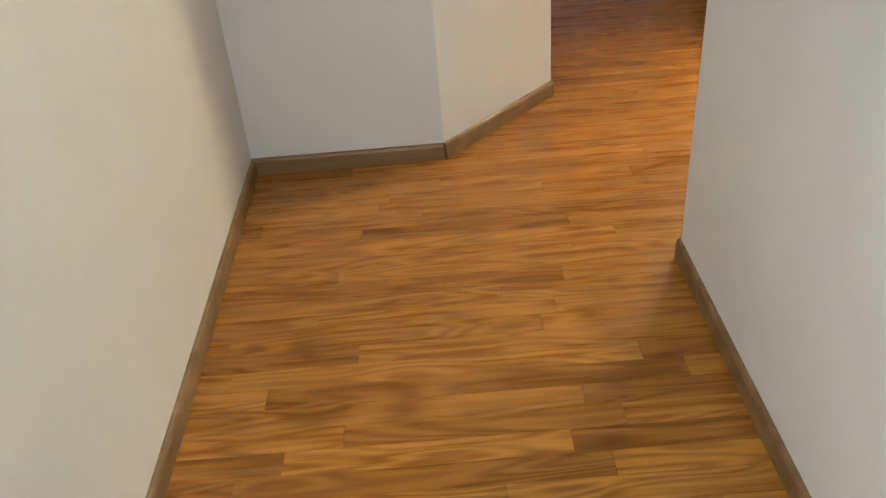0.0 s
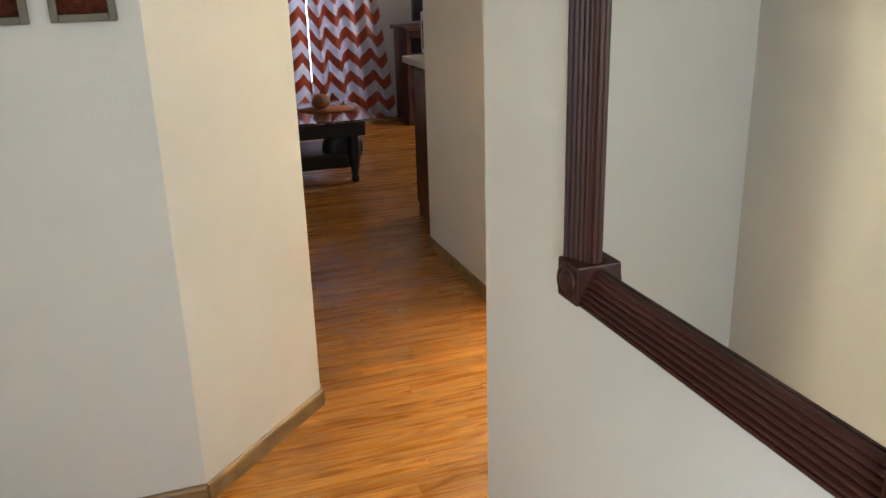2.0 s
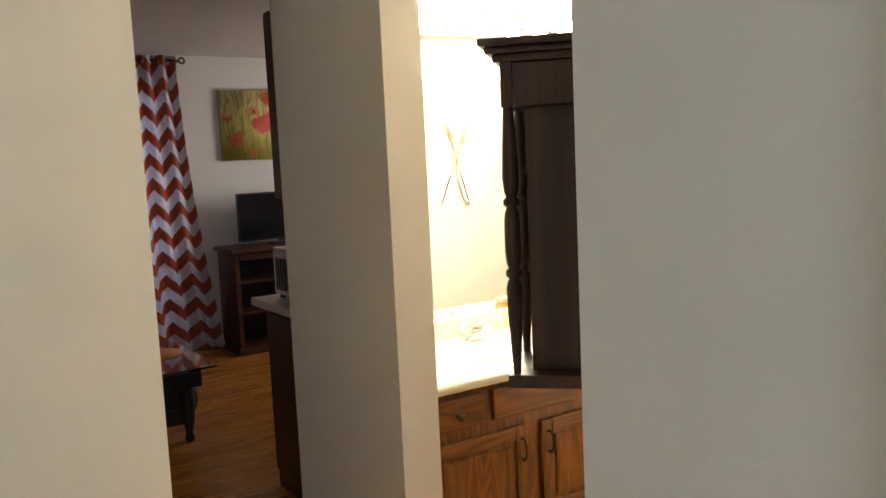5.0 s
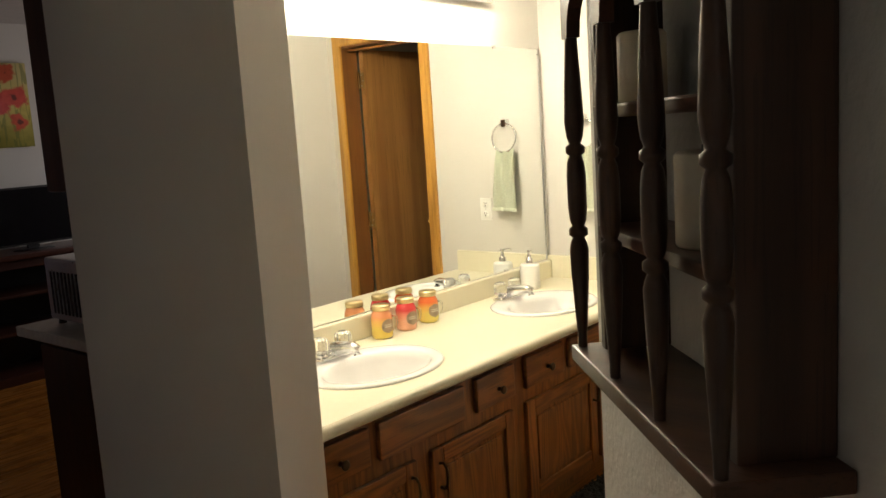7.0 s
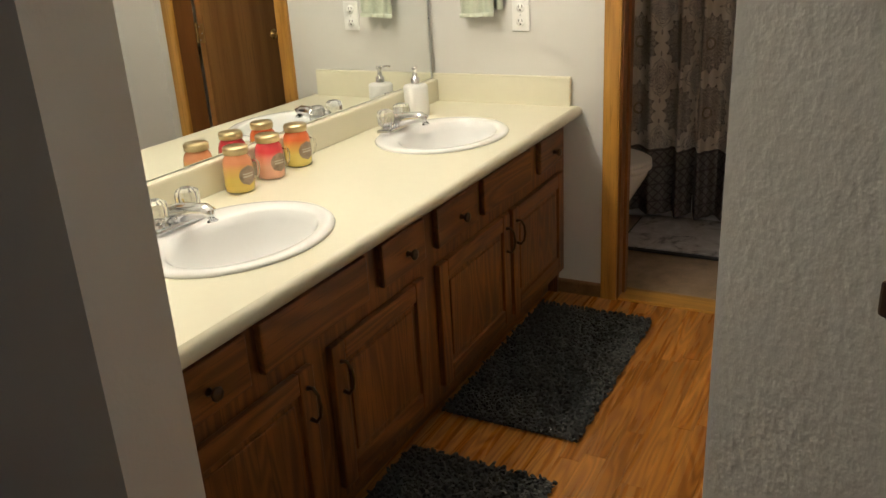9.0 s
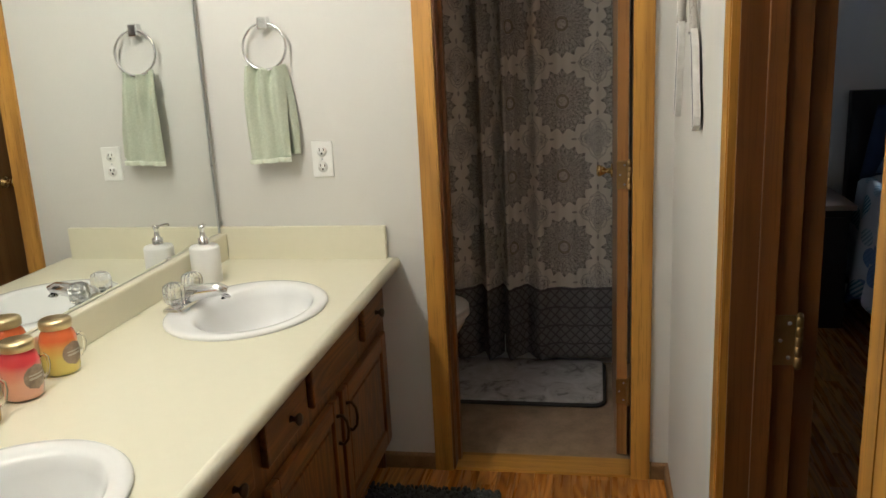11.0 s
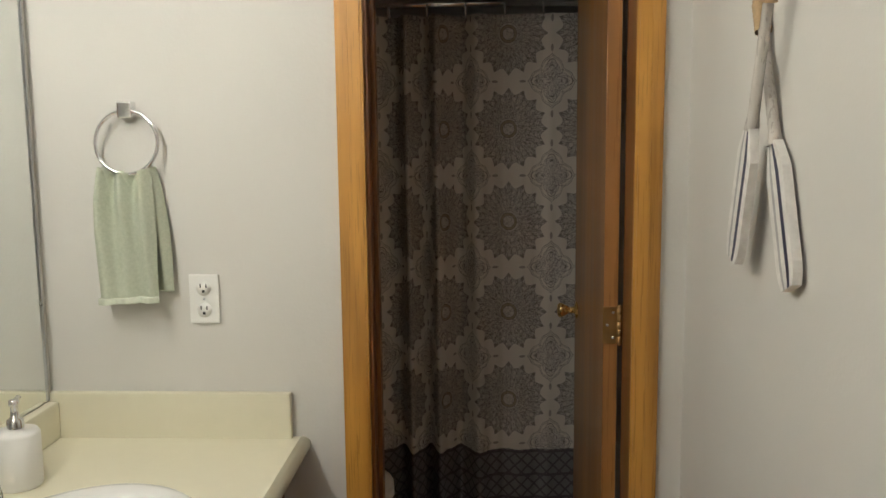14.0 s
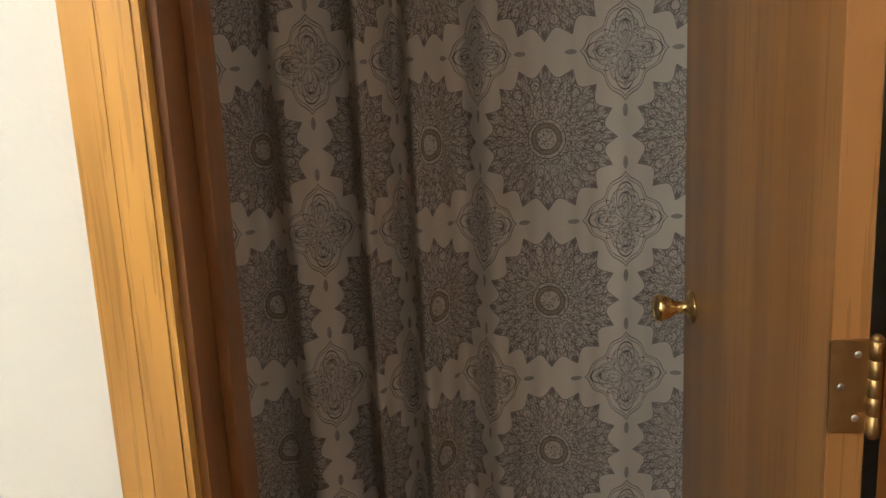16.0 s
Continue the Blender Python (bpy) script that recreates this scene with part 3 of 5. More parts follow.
setting("wall_shelf", prism([(0.028, 1.115), (0.148, 1.065), (0.88, 1.815), (0.88, 1.935), (0.848, 1.935)], 0, H), WALL_ROUGH, "white textured wall set at forty-five degrees behind a spindle shelf")
setting("wall_entry", boxes((-1.161, -2.72, 0, 0.148, -2.6, H)), WALL, "white painted entry wall")
setting("wall_bedroom", boxes((0.88, 1.83, 0, 1.09, 1.935, H), (1.09, 1.83, 2.03, 1.86, 1.935, H), (1.86, 1.83, 0, 4.8, 1.935, H)), WALL, "white painted wall with the bedroom doorway")
setting("wall_towel", boxes((2.995, 1.935, 0, 3.115, 2.042, H), (2.995, 2.042, 2.015, 3.115, 2.654, H), (2.995, 2.654, 0, 3.115, 3.413, H)), WALL, "white painted wall with the bathroom doorway")
setting("wall_partition", boxes((0.722, 2.722, 0, 0.864, 3.578, H)), WALL, "short white partition between the kitchen passage and the vanity")
setting("wall_vanity", boxes((0.864, 3.413, 0, 4.9, 3.578, H)), WALL, "white painted wall behind the vanity mirror")
setting("wall_header", boxes((-0.145, 3.5, 2.182, 0.722, 3.578, H)), WALL, "white header over the passage to the living room")
setting("wall_bath_end", boxes((4.8, 1.83, 0, 4.92, 3.413, H)), WALL, "white end wall of the bathroom")
setting("wall_living_south", boxes((-3.0, 3.5, 0, -0.263, 3.62, H - 0.002)), WALL, "white living room wall")
setting("wall_living_west", boxes((-3.12, 3.5, 0, -3.0, 7.47, H - 0.002)), WALL, "white living room wall")
setting("wall_living_north", boxes((-3.0, 7.35, 0, -0.35, 7.47, H - 0.002), (-0.35, 7.35, 2.2, 1.35, 7.47, H - 0.002), (-0.35, 7.35, 0, 1.35, 7.47, 0.1), (1.35, 7.35, 0, 3.6, 7.47, H - 0.002)), WALL, "white living room wall with a tall window")
setting("wall_living_east", boxes((3.6, 3.578, 0, 3.72, 5.3, H - 0.002), (3.6, 5.3, 0, 3.72, 6.5, 1.05), (3.6, 5.3, 2.05, 3.72, 6.5, H - 0.002), (3.6, 6.5, 0, 3.72, 7.47, H - 0.002)), WALL, "white kitchen wall with a window opening")
setting("wall_bed_head", boxes((5.0, -2.42, 0, 5.12, 1.83, H)), WALL, "white bedroom wall behind the bed")
# the opening in this unseen wall is added for the bed's lamp
setting("wall_bed_south", boxes((0.148, -2.42, 0, 3.6, -2.3, H), (3.6, -2.42, 0, 4.8, -2.3, 0.95), (3.6, -2.42, 2.05, 4.8, -2.3, H), (4.8, -2.42, 0, 5.0, -2.3, H)), WALL, "white bedroom wall with an unseen window opening added for light")
w1 = thing("window_1", (0.5, 7.41, 0.1), "tall white living room window behind the curtain", "window")
tagged(w1, kind="structure")
part("window_frame", boxes((-0.35, 7.38, 0.1, -0.29, 7.44, 2.2), (1.29, 7.38, 0.1, 1.35, 7.44, 2.2), (-0.29, 7.38, 2.14, 1.29, 7.44, 2.2), (-0.29, 7.38, 0.1, 1.29, 7.44, 0.16), (0.47, 7.385, 0.16, 0.53, 7.435, 2.14), bevel=0.004), WHITE, w1)
for x in (-0.29, 0.53):
    pane = part("pane", boxes((x, 7.406, 0.16, x + 0.76, 7.412, 2.14)), GLASS, w1)
    pane.visible_shadow = False


def baseboard(name, a, b, inside):
    """A low board with a rounded top along a wall from a to b; inside: the side it stands on (1: left of a to b)."""
    d = Vector((b[0] - a[0], b[1] - a[1], 0))
    n = Vector((-d.y, d.x, 0)).normalized() * inside
    bm = bmesh.new()
    prof = ((0.0, 0.0), (0.012, 0.0), (0.012, 0.046), (0.009, 0.053), (0.004, 0.056), (0.0, 0.056))
    rows = [[bm.verts.new(Vector((*p, z)) + n * w) for w, z in prof] for p in (a, b)]
    k = len(prof)
    for i in range(k):
        bm.faces.new((rows[0][i], rows[0][(i + 1) % k], rows[1][(i + 1) % k], rows[1][i]))
    bm.faces.new(rows[0])
    bm.faces.new(rows[1][::-1])
    ob = setting(name, bm, BASE, "walnut-brown wooden baseboard along the foot of the wall")
    ob["category"] = "baseboard"


baseboard("baseboard_1", (-1.161, -2.6), (-1.161, 1.757), -1)
baseboard("baseboard_2", (-1.161, 1.757), (-0.548, 1.757), -1)
baseboard("baseboard_3", (-0.548, 1.757), (-0.145, 2.171), -1)
baseboard("baseboard_4", (-0.145, 2.171), (-0.145, 3.5), -1)
baseboard("baseboard_5", (0.028, -2.6), (0.028, 1.115), 1)
baseboard("baseboard_6", (0.028, 1.115), (0.838, 1.925), 1)
baseboard("baseboard_7", (0.722, 2.722), (0.722, 3.578), 1)
baseboard("baseboard_8", (0.710, 2.722), (0.864, 2.722), -1)
baseboard("baseboard_9", (2.995, 2.712), (2.995, 2.92), 1)
baseboard("baseboard_10", (2.995, 1.935), (2.995, 1.993), 1)
baseboard("baseboard_11", (1.935, 1.935), (2.983, 1.935), 1)
baseboard("baseboard_12", (1.36, 7.35), (3.6, 7.35), -1)


# ---- doorways ----
def casing(bm, along, outer0, outer1, top, face, out, w=0.068):
    """Fluted trim round a doorway: two legs and a head. along: 'x' or 'y', the way the wall runs; face: the wall's plane; out: +1 or -1."""
    flutes = ((0.0, 0.09, 0.0140), (0.09, 0.46, 0.0165), (0.46, 0.50, 0.0158), (0.50, 0.90, 0.0168), (0.90, 1.0, 0.0150))
    for a, b, t in flutes:
        f0, f1 = (face, face + out * t) if out > 0 else (face - t, face)
        for lo, hi in ((outer0 + a * w, outer0 + b * w), (outer1 - b * w, outer1 - a * w)):
            q = (lo, f0, 0, hi, f1, top + w - a * w) if along == "x" else (f0, lo, 0, f1, hi, top + w - a * w)
            box(bm, *q)
        lo, hi = outer0 + b * w, outer1 - b * w
        z0, z1 = top + w - b * w, top + w - a * w
        q = (lo, f0, z0, hi, f1, z1) if along == "x" else (f0, lo, z0, f1, hi, z1)
        box(bm, *q)
    return bm


def hinge(parent, place, way):
    leaf = part("hinge", boxes((-0.002, -0.019, -0.045, 0.002, 0.019, 0.045), bevel=0.0008, m=Matrix.Translation(place) @ Matrix.Rotation(way, 4, "Z")), DULL_BRASS, parent, "dull brass hinge leaf")
    knuckles = [(0, -0.052), (0.004, -0.050), (0.0065, -0.046)]
    for i in range(5):
        z = -0.045 + 0.018 * i
        knuckles += [(0.0065, z + 0.001), (0.0065, z + 0.0165), (0.0055, z + 0.0172), (0.0055, z + 0.0178)]
    knuckles += [(0.0065, 0.046), (0.004, 0.050), (0, 0.052)]
    part("pin", lathe(knuckles, (place[0] - 0.005, place[1] - 0.021, place[2]), 12), DULL_BRASS, leaf)
    for dy, dz in ((-0.006, 0.031), (0.008, 0.0), (-0.006, -0.031)):
        part("screw", lathe([(0.0036, 0), (0.0030, 0.0008), (0, 0.0009)], n=10, m=Matrix.Rotation(radians(-90), 4, "Y"), at=(place[0] - 0.002, place[1] + dy, place[2] + dz)), STEEL, leaf)
    return leaf


d1 = thing("door_1", (3.05, 2.35, 0), "oak-trimmed bathroom doorway with its veneered door swung open", "door")
tagged(d1, kind="structure")
part("casing", casing(bmesh.new(), "y", 1.994, 2.712, 2.012, 2.995, -1, 0.061), OAK, d1, "honey oak fluted casing")
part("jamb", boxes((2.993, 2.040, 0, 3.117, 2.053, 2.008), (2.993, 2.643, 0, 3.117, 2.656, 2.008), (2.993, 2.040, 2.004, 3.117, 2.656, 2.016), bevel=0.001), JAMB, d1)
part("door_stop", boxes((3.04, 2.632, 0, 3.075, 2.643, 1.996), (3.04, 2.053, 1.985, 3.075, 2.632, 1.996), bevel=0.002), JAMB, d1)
part("threshold", boxes((2.985, 2.053, -0.002, 3.10, 2.643, 0.010), bevel=0.004), OAK_H, d1)
swing = Matrix.Translation((3.124, 2.063, 0)) @ Matrix.Rotation(radians(0.6), 4, "Z")
slab = part("door_leaf", boxes((0.0, 0.0, 0.012, 0.56, 0.035, 1.995), bevel=0.002, m=swing), SLAB, d1, "flat brown veneered door leaf")
for z in (1.82, 0.995, 0.25):
    hinge(d1, (3.121, 2.081, z), 0.0)
knob = lathe([(0, 0), (0.026, 0.002), (0.026, 0.005), (0.011, 0.009), (0.009, 0.026), (0.015, 0.034), (0.021, 0.046), (0.022, 0.054), (0.016, 0.060), (0, 0.061)], n=20, m=Matrix.Rotation(radians(-90), 4, "X"))
bmesh.ops.transform(knob, matrix=swing @ Matrix.Translation((0.50, 0.035, 0.93)), verts=knob.verts)
part("door_knob", knob, BRASS, slab, "polished brass knob")

d2 = thing("door_2", (1.41, 1.87, 0), "oak-trimmed bedroom doorway with its veneered door swung open", "door")
tagged(d2, kind="structure")
part("casing", casing(bmesh.new(), "x", 1.022, 1.930, 2.03, 1.935, 1, 0.074), OAK, d2, "honey oak fluted casing")
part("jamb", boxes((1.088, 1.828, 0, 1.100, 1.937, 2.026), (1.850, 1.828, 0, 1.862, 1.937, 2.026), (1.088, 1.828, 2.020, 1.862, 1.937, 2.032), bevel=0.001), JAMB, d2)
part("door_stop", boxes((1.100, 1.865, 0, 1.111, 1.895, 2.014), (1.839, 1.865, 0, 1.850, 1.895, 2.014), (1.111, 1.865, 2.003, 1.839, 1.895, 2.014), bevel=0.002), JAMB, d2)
swing2 = Matrix.Translation((1.868, 1.825, 0)) @ Matrix.Rotation(radians(-5.5), 4, "Z")
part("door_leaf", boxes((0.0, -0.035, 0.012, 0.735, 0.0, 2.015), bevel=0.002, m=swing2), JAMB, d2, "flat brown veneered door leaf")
for z in (1.87, 0.913, 0.18):
    hinge(d2, (1.848, 1.846, z), radians(0))


# ---- hall: framed mirror and pictures ----
def fluted(bm, length, w, proud, flip):
    """A moulded bar along x from 0 to length, w wide in y, with five reeds; its face falls from the outer edge to the inner one (flip: y runs outwards)."""
    prof = [(0, 0), (0, proud * 0.86), (0.05 * w, proud * 0.94), (0.10 * w, proud * 0.9)]
    for i in range(5):
        c = (0.18 + 0.16 * i) * w
        for a in range(7):
            t = math.pi * a / 6
            prof.append((c - 0.07 * w * math.cos(t), proud * (0.66 + 0.28 * math.sin(t))))
    prof += [(0.94 * w, proud * 0.8), (w, proud * 0.6), (w, 0)]
    prof = [(y, z * (1 - 0.70 * (1 - y / w if flip else y / w))) for y, z in prof]
    ends = [[bm.verts.new((x, y, z)) for y, z in prof] for x in (0, length)]
    k = len(prof)
    fs = [bm.faces.new((ends[0][i], ends[0][(i + 1) % k], ends[1][(i + 1) % k], ends[1][i])) for i in range(k)]
    fs += [bm.faces.new(ends[0]), bm.faces.new(ends[1][::-1])]
    return [v for e in ends for v in e]


def wall_mirror():
    y0, y1, z0, z1, w, x = 0.045, 0.690, 0.936, 2.00, 0.046, 0.000
    t = thing("framed_mirror", (x, (y0 + y1) / 2, z0), "large hall mirror in a dark reeded wooden frame with corner rosettes", "mirror")
    b = 0.060
    face = Matrix(((0, 0, -1, x), (1, 0, 0, 0), (0, 1, 0, 0), (0, 0, 0, 1)))  # local x -> y, y -> z, z -> away from the wall
    for name, a, m in (("bottom_rail", y1 - y0 - 2 * b + 0.004, Matrix.Translation((y0 + b - 0.002, z0 + 0.002, 0))), ("top_rail", y1 - y0 - 2 * b + 0.004, Matrix.Translation((y1 - b + 0.002, z1 - 0.005, 0)) @ Matrix.Rotation(math.pi, 4, "Z")),
                       ("stile", z1 - z0 - 2 * b + 0.004, Matrix.Translation((y0 + 0.011 + w, z0 + b - 0.002, 0)) @ Matrix.Rotation(math.pi / 2, 4, "Z")), ("stile", z1 - z0 - 2 * b + 0.004, Matrix.Translation((y1 - w, z1 - b + 0.002, 0)) @ Matrix.Rotation(-math.pi / 2, 4, "Z"))):
        bm = bmesh.new()
        fluted(bm, a, w, 0.035, name == "stile")
        bmesh.ops.transform(bm, matrix=face @ m, verts=bm.verts)
        part(name, bm, MAHOGANY_Y if "rail" in name else MAHOGANY, t)
    for cy, cz, b in ((y0, z0, 0.068), (y1 - 0.058, z0, 0.058), (y0, z1 - 0.068, 0.068), (y1 - 0.058, z1 - 0.058, 0.058)):
        c = part("corner_block", boxes((x - 0.034, cy, cz, x + 0.004, cy + b, cz + b), bevel=0.003), MAHOGANY, t)
        ros = lathe([(0.025, 0), (0.025, 0.003), (0.022, 0.005), (0.019, 0.002), (0.016, 0.002), (0.013, 0.006), (0.006, 0.008), (0, 0.008)], n=24, m=Matrix.Rotation(radians(-90), 4, "Y"), at=(x - 0.034, cy + b / 2, cz + b / 2))
        part("rosette", ros, MAHOGANY, c)
    for q in ((y0 + w, z0 + w, y0 + w + 0.005, z1 - w), (y1 - w - 0.005, z0 + w, y1 - w, z1 - w), (y0 + w + 0.005, z0 + w, y1 - w - 0.005, z0 + w + 0.005), (y0 + w + 0.005, z1 - w - 0.005, y1 - w - 0.005, z1 - w)):
        part("inner_lip", boxes((x - 0.006, q[0], q[1], x + 0.001, q[2], q[3]), bevel=0.002), MAHOGANY, t)
    part("backing", boxes((x + 0.010, y0 + 0.022, z0 + 0.022, 0.027, y1 - 0.022, z1 - 0.022)), MAHOGANY, t)
    part("glass", boxes((x + 0.001, y0 + w + 0.002, z0 + w + 0.002, x + 0.009, y1 - w - 0.002, z1 - w - 0.002)), MIRROR, t, "clear silvered mirror glass")


wall_mirror()


def forest_picture(x0, mat, label):
    z0, z1, w, y = 1.292, 1.760, 0.137, 1.757
    t = thing("framed_picture", (x0 + w / 2, y, z0), label, "picture", "narrow forest pictures")
    f = 0.017
    part("frame", boxes((x0, y - 0.022, z0, x0 + f, y, z1), (x0 + w - f, y - 0.022, z0, x0 + w, y, z1), (x0 + f, y - 0.0218, z0, x0 + w - f, y, z0 + f), (x0 + f, y - 0.0218, z1 - f, x0 + w - f, y, z1), bevel=0.003), GREY_FRAME, t)
    part("print", sheet(1, 1, lambda u, v: (x0 + f + u * (w - 2 * f), y - 0.009, z0 + f + v * (z1 - z0 - 2 * f))), mat, t, "autumn forest print", thick=0.004)


for i, (x0, beam, label) in enumerate(((-0.736, False, "narrow framed print of dark trunks in a red autumn wood"), (-0.916, True, "narrow framed print of sunbeams through a red autumn wood"), (-1.096, True, "narrow framed print of an orange autumn wood path"))):
    forest_picture(x0, forest_mat("forest_print_" + "abc"[i], 3.7 * i + 1.3, beam), label)


# ---- spindle shelf on the slanted wall ----
def spindle_shelf():
    m = Matrix(((0.7071, -0.7071, 0, 0.028), (0.7071, 0.7071, 0, 1.115), (0, 0, 1, 0), (0, 0, 0, 1)))  # x along the wall, y away from it
    m = m @ Matrix.Translation((-0.009, 0, 0.002)) @ Matrix.Diagonal((0.9665, 0.87, 0.971, 1))
    t = thing("spindle_shelf", (0.42, 1.56, 1.18), "dark wooden wall shelf with turned spindles and arched valance", "shelf")
    part("bottom_board", boxes((0.394, 0.002, 1.212, 0.880, 0.147, 1.234), bevel=0.003, m=m), DARKWOOD_Y, t)
    for s in (0.434, 0.843):
        part("upright", boxes((s - 0.009, 0.002, 1.234, s + 0.009, 0.106, 1.715), bevel=0.002, m=m), DARKWOOD, t)
    for z in (1.392, 1.548):
        part("shelf_board", boxes((0.443, 0.002, z, 0.834, 0.112, z + 0.016), bevel=0.003, m=m), DARKWOOD_Y, t)
    prof = [(0.007, 1.233), (0.0075, 1.25), (0.013, 1.33), (0.0145, 1.372), (0.012, 1.382), (0.009, 1.388), (0.0145, 1.392), (0.0145, 1.400), (0.009, 1.404), (0.0125, 1.412), (0.0145, 1.43), (0.0145, 1.475), (0.0125, 1.492),
            (0.009, 1.500), (0.0145, 1.504), (0.0145, 1.512), (0.009, 1.516), (0.0125, 1.526), (0.0150, 1.545), (0.0130, 1.59), (0.0085, 1.66), (0.0075, 1.700)]
    for s in (0.407, 0.558, 0.712, 0.864):
        part("spindle", lathe(prof, n=16, m=m @ Matrix.Translation((s, 0.132, 0))), DARKWOOD, t)
    # valance: a board with an arch between each pair of spindles
    bm = bmesh.new()
    low = []
    posts = (0.407, 0.558, 0.712, 0.864)
    for a, b in zip(posts, posts[1:]):
        low.append((a - 0.014, 1.655))
        low.append((a + 0.014, 1.655))
        for i in range(1, 10):
            f = math.pi * i / 10
            low.append(((a + b) / 2 - (b - a - 0.03) / 2 * math.cos(f), 1.655 + 0.055 * math.sin(f) ** 0.8))
        low.append((b - 0.014, 1.655))
    low.append((0.878, 1.655))
    low = sorted(set(low))
    for n0, n1 in ((0.122, 0.142),):
        fr = [bm.verts.new((s, n1, z)) for s, z in low]
        ft = [bm.verts.new((s, n1, 1.722)) for s, z in low]
        br = [bm.verts.new((s, n0, z)) for s, z in low]
        bt = [bm.verts.new((s, n0, 1.722)) for s, z in low]
        for i in range(len(low) - 1):
            for q in ((fr[i], fr[i + 1], ft[i + 1], ft[i]), (br[i], bt[i], bt[i + 1], br[i + 1]), (fr[i], br[i], br[i + 1], fr[i + 1])):
                bm.faces.new(q)
        for i in (0, -1):
            bm.faces.new((fr[i], ft[i], bt[i], br[i]))
    bmesh.ops.transform(bm, matrix=m, verts=bm.verts)
    part("valance", bm, DARKWOOD_Y, t)
    part("side_cap", boxes((0.394, 0.002, 1.655, 0.422, 0.121, 1.722), bevel=0.002, m=m), DARKWOOD, t)
    part("crown", boxes((0.384, 0.002, 1.722, 0.890, 0.154, 1.734), (0.372, 0.002, 1.734, 0.902, 0.165, 1.744), (0.360, 0.002, 1.744, 0.912, 0.174, 1.756), bevel=0.003, m=m), DARKWOOD_Y, t)
    for s, n, z, r, h in ((0.585, 0.062, 1.408, 0.032, 0.100), (0.487, 0.064, 1.234, 0.029, 0.090), (0.765, 0.062, 1.564, 0.033, 0.085)):
        c = thing("pillar_candle", m @ Vector((s, n, z)), "cream wax pillar candle standing on the spindle shelf", "candle", "shelf candles")
        part("wax", lathe([(0, 0), (r - 0.002, 0), (r, 0.003), (r, h - 0.004), (r - 0.004, h), (r * 0.6, h - 0.004), (0, h - 0.006)], n=32, m=m @ Matrix.Translation((s, n, z))), WAX, c)
        part("wick", lathe([(0.0012, h - 0.008), (0.001, h + 0.006), (0, h + 0.007)], n=6, m=m @ Matrix.Translation((s, n, z))), SLOT, c, "dark burnt wick")


spindle_shelf()


# ---- vanity ----
VF = 2.868  # face of the cabinet


def panel_door(t, x0, z0, x1, z1, f=0.052, y=VF):
    """A framed door: a raised panel between two stiles and two rails."""
    bm = box(bmesh.new(), x0 + f - 0.003, y - 0.009, z0 + f - 0.003, x1 - f + 0.003, y - 0.001, z1 - f + 0.003)
    box(bm, x0 + f + 0.018, y - 0.0135, z0 + f + 0.018, x1 - f - 0.018, y - 0.008, z1 - f - 0.018, bevel=0.004)
    d = part("cabinet_door", bm, CAB_V, t)
    for q in ((x0, z0, x0 + f, z1), (x1 - f, z0, x1, z1)):
        part("stile", boxes((q[0], y - 0.019, q[1], q[2], y - 0.001, q[3]), bevel=0.004), CAB_V, d)
    for q in ((x0 + f, z0, x1 - f, z0 + f), (x0 + f, z1 - f, x1 - f, z1)):
        part("rail", boxes((q[0] + 0.0005, y - 0.0186, q[1], q[2] - 0.0005, y - 0.001, q[3]), bevel=0.004), CAB_H, d)
    return d


def vanity():
    t = thing("vanity_cabinet", (1.93, 3.1, 0), "long oak bathroom vanity with drawers and framed doors", "cabinet")
    part("face_frame", boxes((0.867, VF, 0.10, 2.992, VF + 0.02, 0.718)), CAB_V, t)
    for x in (0.867, 2.974):
        part("side_panel", boxes((x, VF + 0.0205, 0.0, x + 0.018, 3.411, 0.718)), CAB_V, t)
    part("bottom_panel", boxes((0.886, VF + 0.0205, 0.10, 2.973, 3.395, 0.118)), CAB_H, t)
    part("back_panel", boxes((0.886, 3.396, 0.10, 2.973, 3.411, 0.718)), CAB_H, t)
    part("toe_board", boxes((0.867, VF + 0.06, 0.0, 2.992, VF + 0.075, 0.0995)), CAB_H, t)
    fronts = ((0.888, 1.144, 1), (1.184, 1.580, 0), (1.648, 1.864, 1), (1.937, 2.192, 1), (2.236, 2.620, 0), (2.706, 2.942, 1))
    for x0, x1, has_knob in fronts:
        d = part("drawer", boxes((x0, VF - 0.020, 0.568, x1, VF - 0.001, 0.684), bevel=0.006), CAB_H, t)
        if has_knob:
            k = lathe([(0, 0), (0.009, 0.001), (0.006, 0.006), (0.006, 0.012), (0.013, 0.018), (0.015, 0.023), (0.012, 0.027), (0, 0.029)], n=16, m=Matrix.Rotation(radians(90), 4, "X"), at=((x0 + x1) / 2 + 0.01, VF - 0.020, 0.620))
            part("knob", k, BRONZE, d, "dark bronze knob")
    for x0, x1, hx in ((0.888, 1.336, 1.308), (1.408, 1.850, 1.438), (1.932, 2.426, 2.396), (2.452, 2.940, 2.482)):
        d = panel_door(t, x0, 0.136, x1, 0.520)
        pts = [(hx, VF - 0.019, 0.395), (hx, VF - 0.034, 0.392), (hx, VF - 0.046, 0.408), (hx, VF - 0.049, 0.434), (hx, VF - 0.046, 0.460), (hx, VF - 0.034, 0.476), (hx, VF - 0.019, 0.473)]
        part("pull", tube(pts, 0.0045, 8, taper=[0.006, 0.0045, 0.004, 0.0045, 0.004, 0.0045, 0.006]), BRONZE, d, "dark bronze bow pull")


vanity()
SINKS = ((1.420, 3.092), (2.445, 3.092))


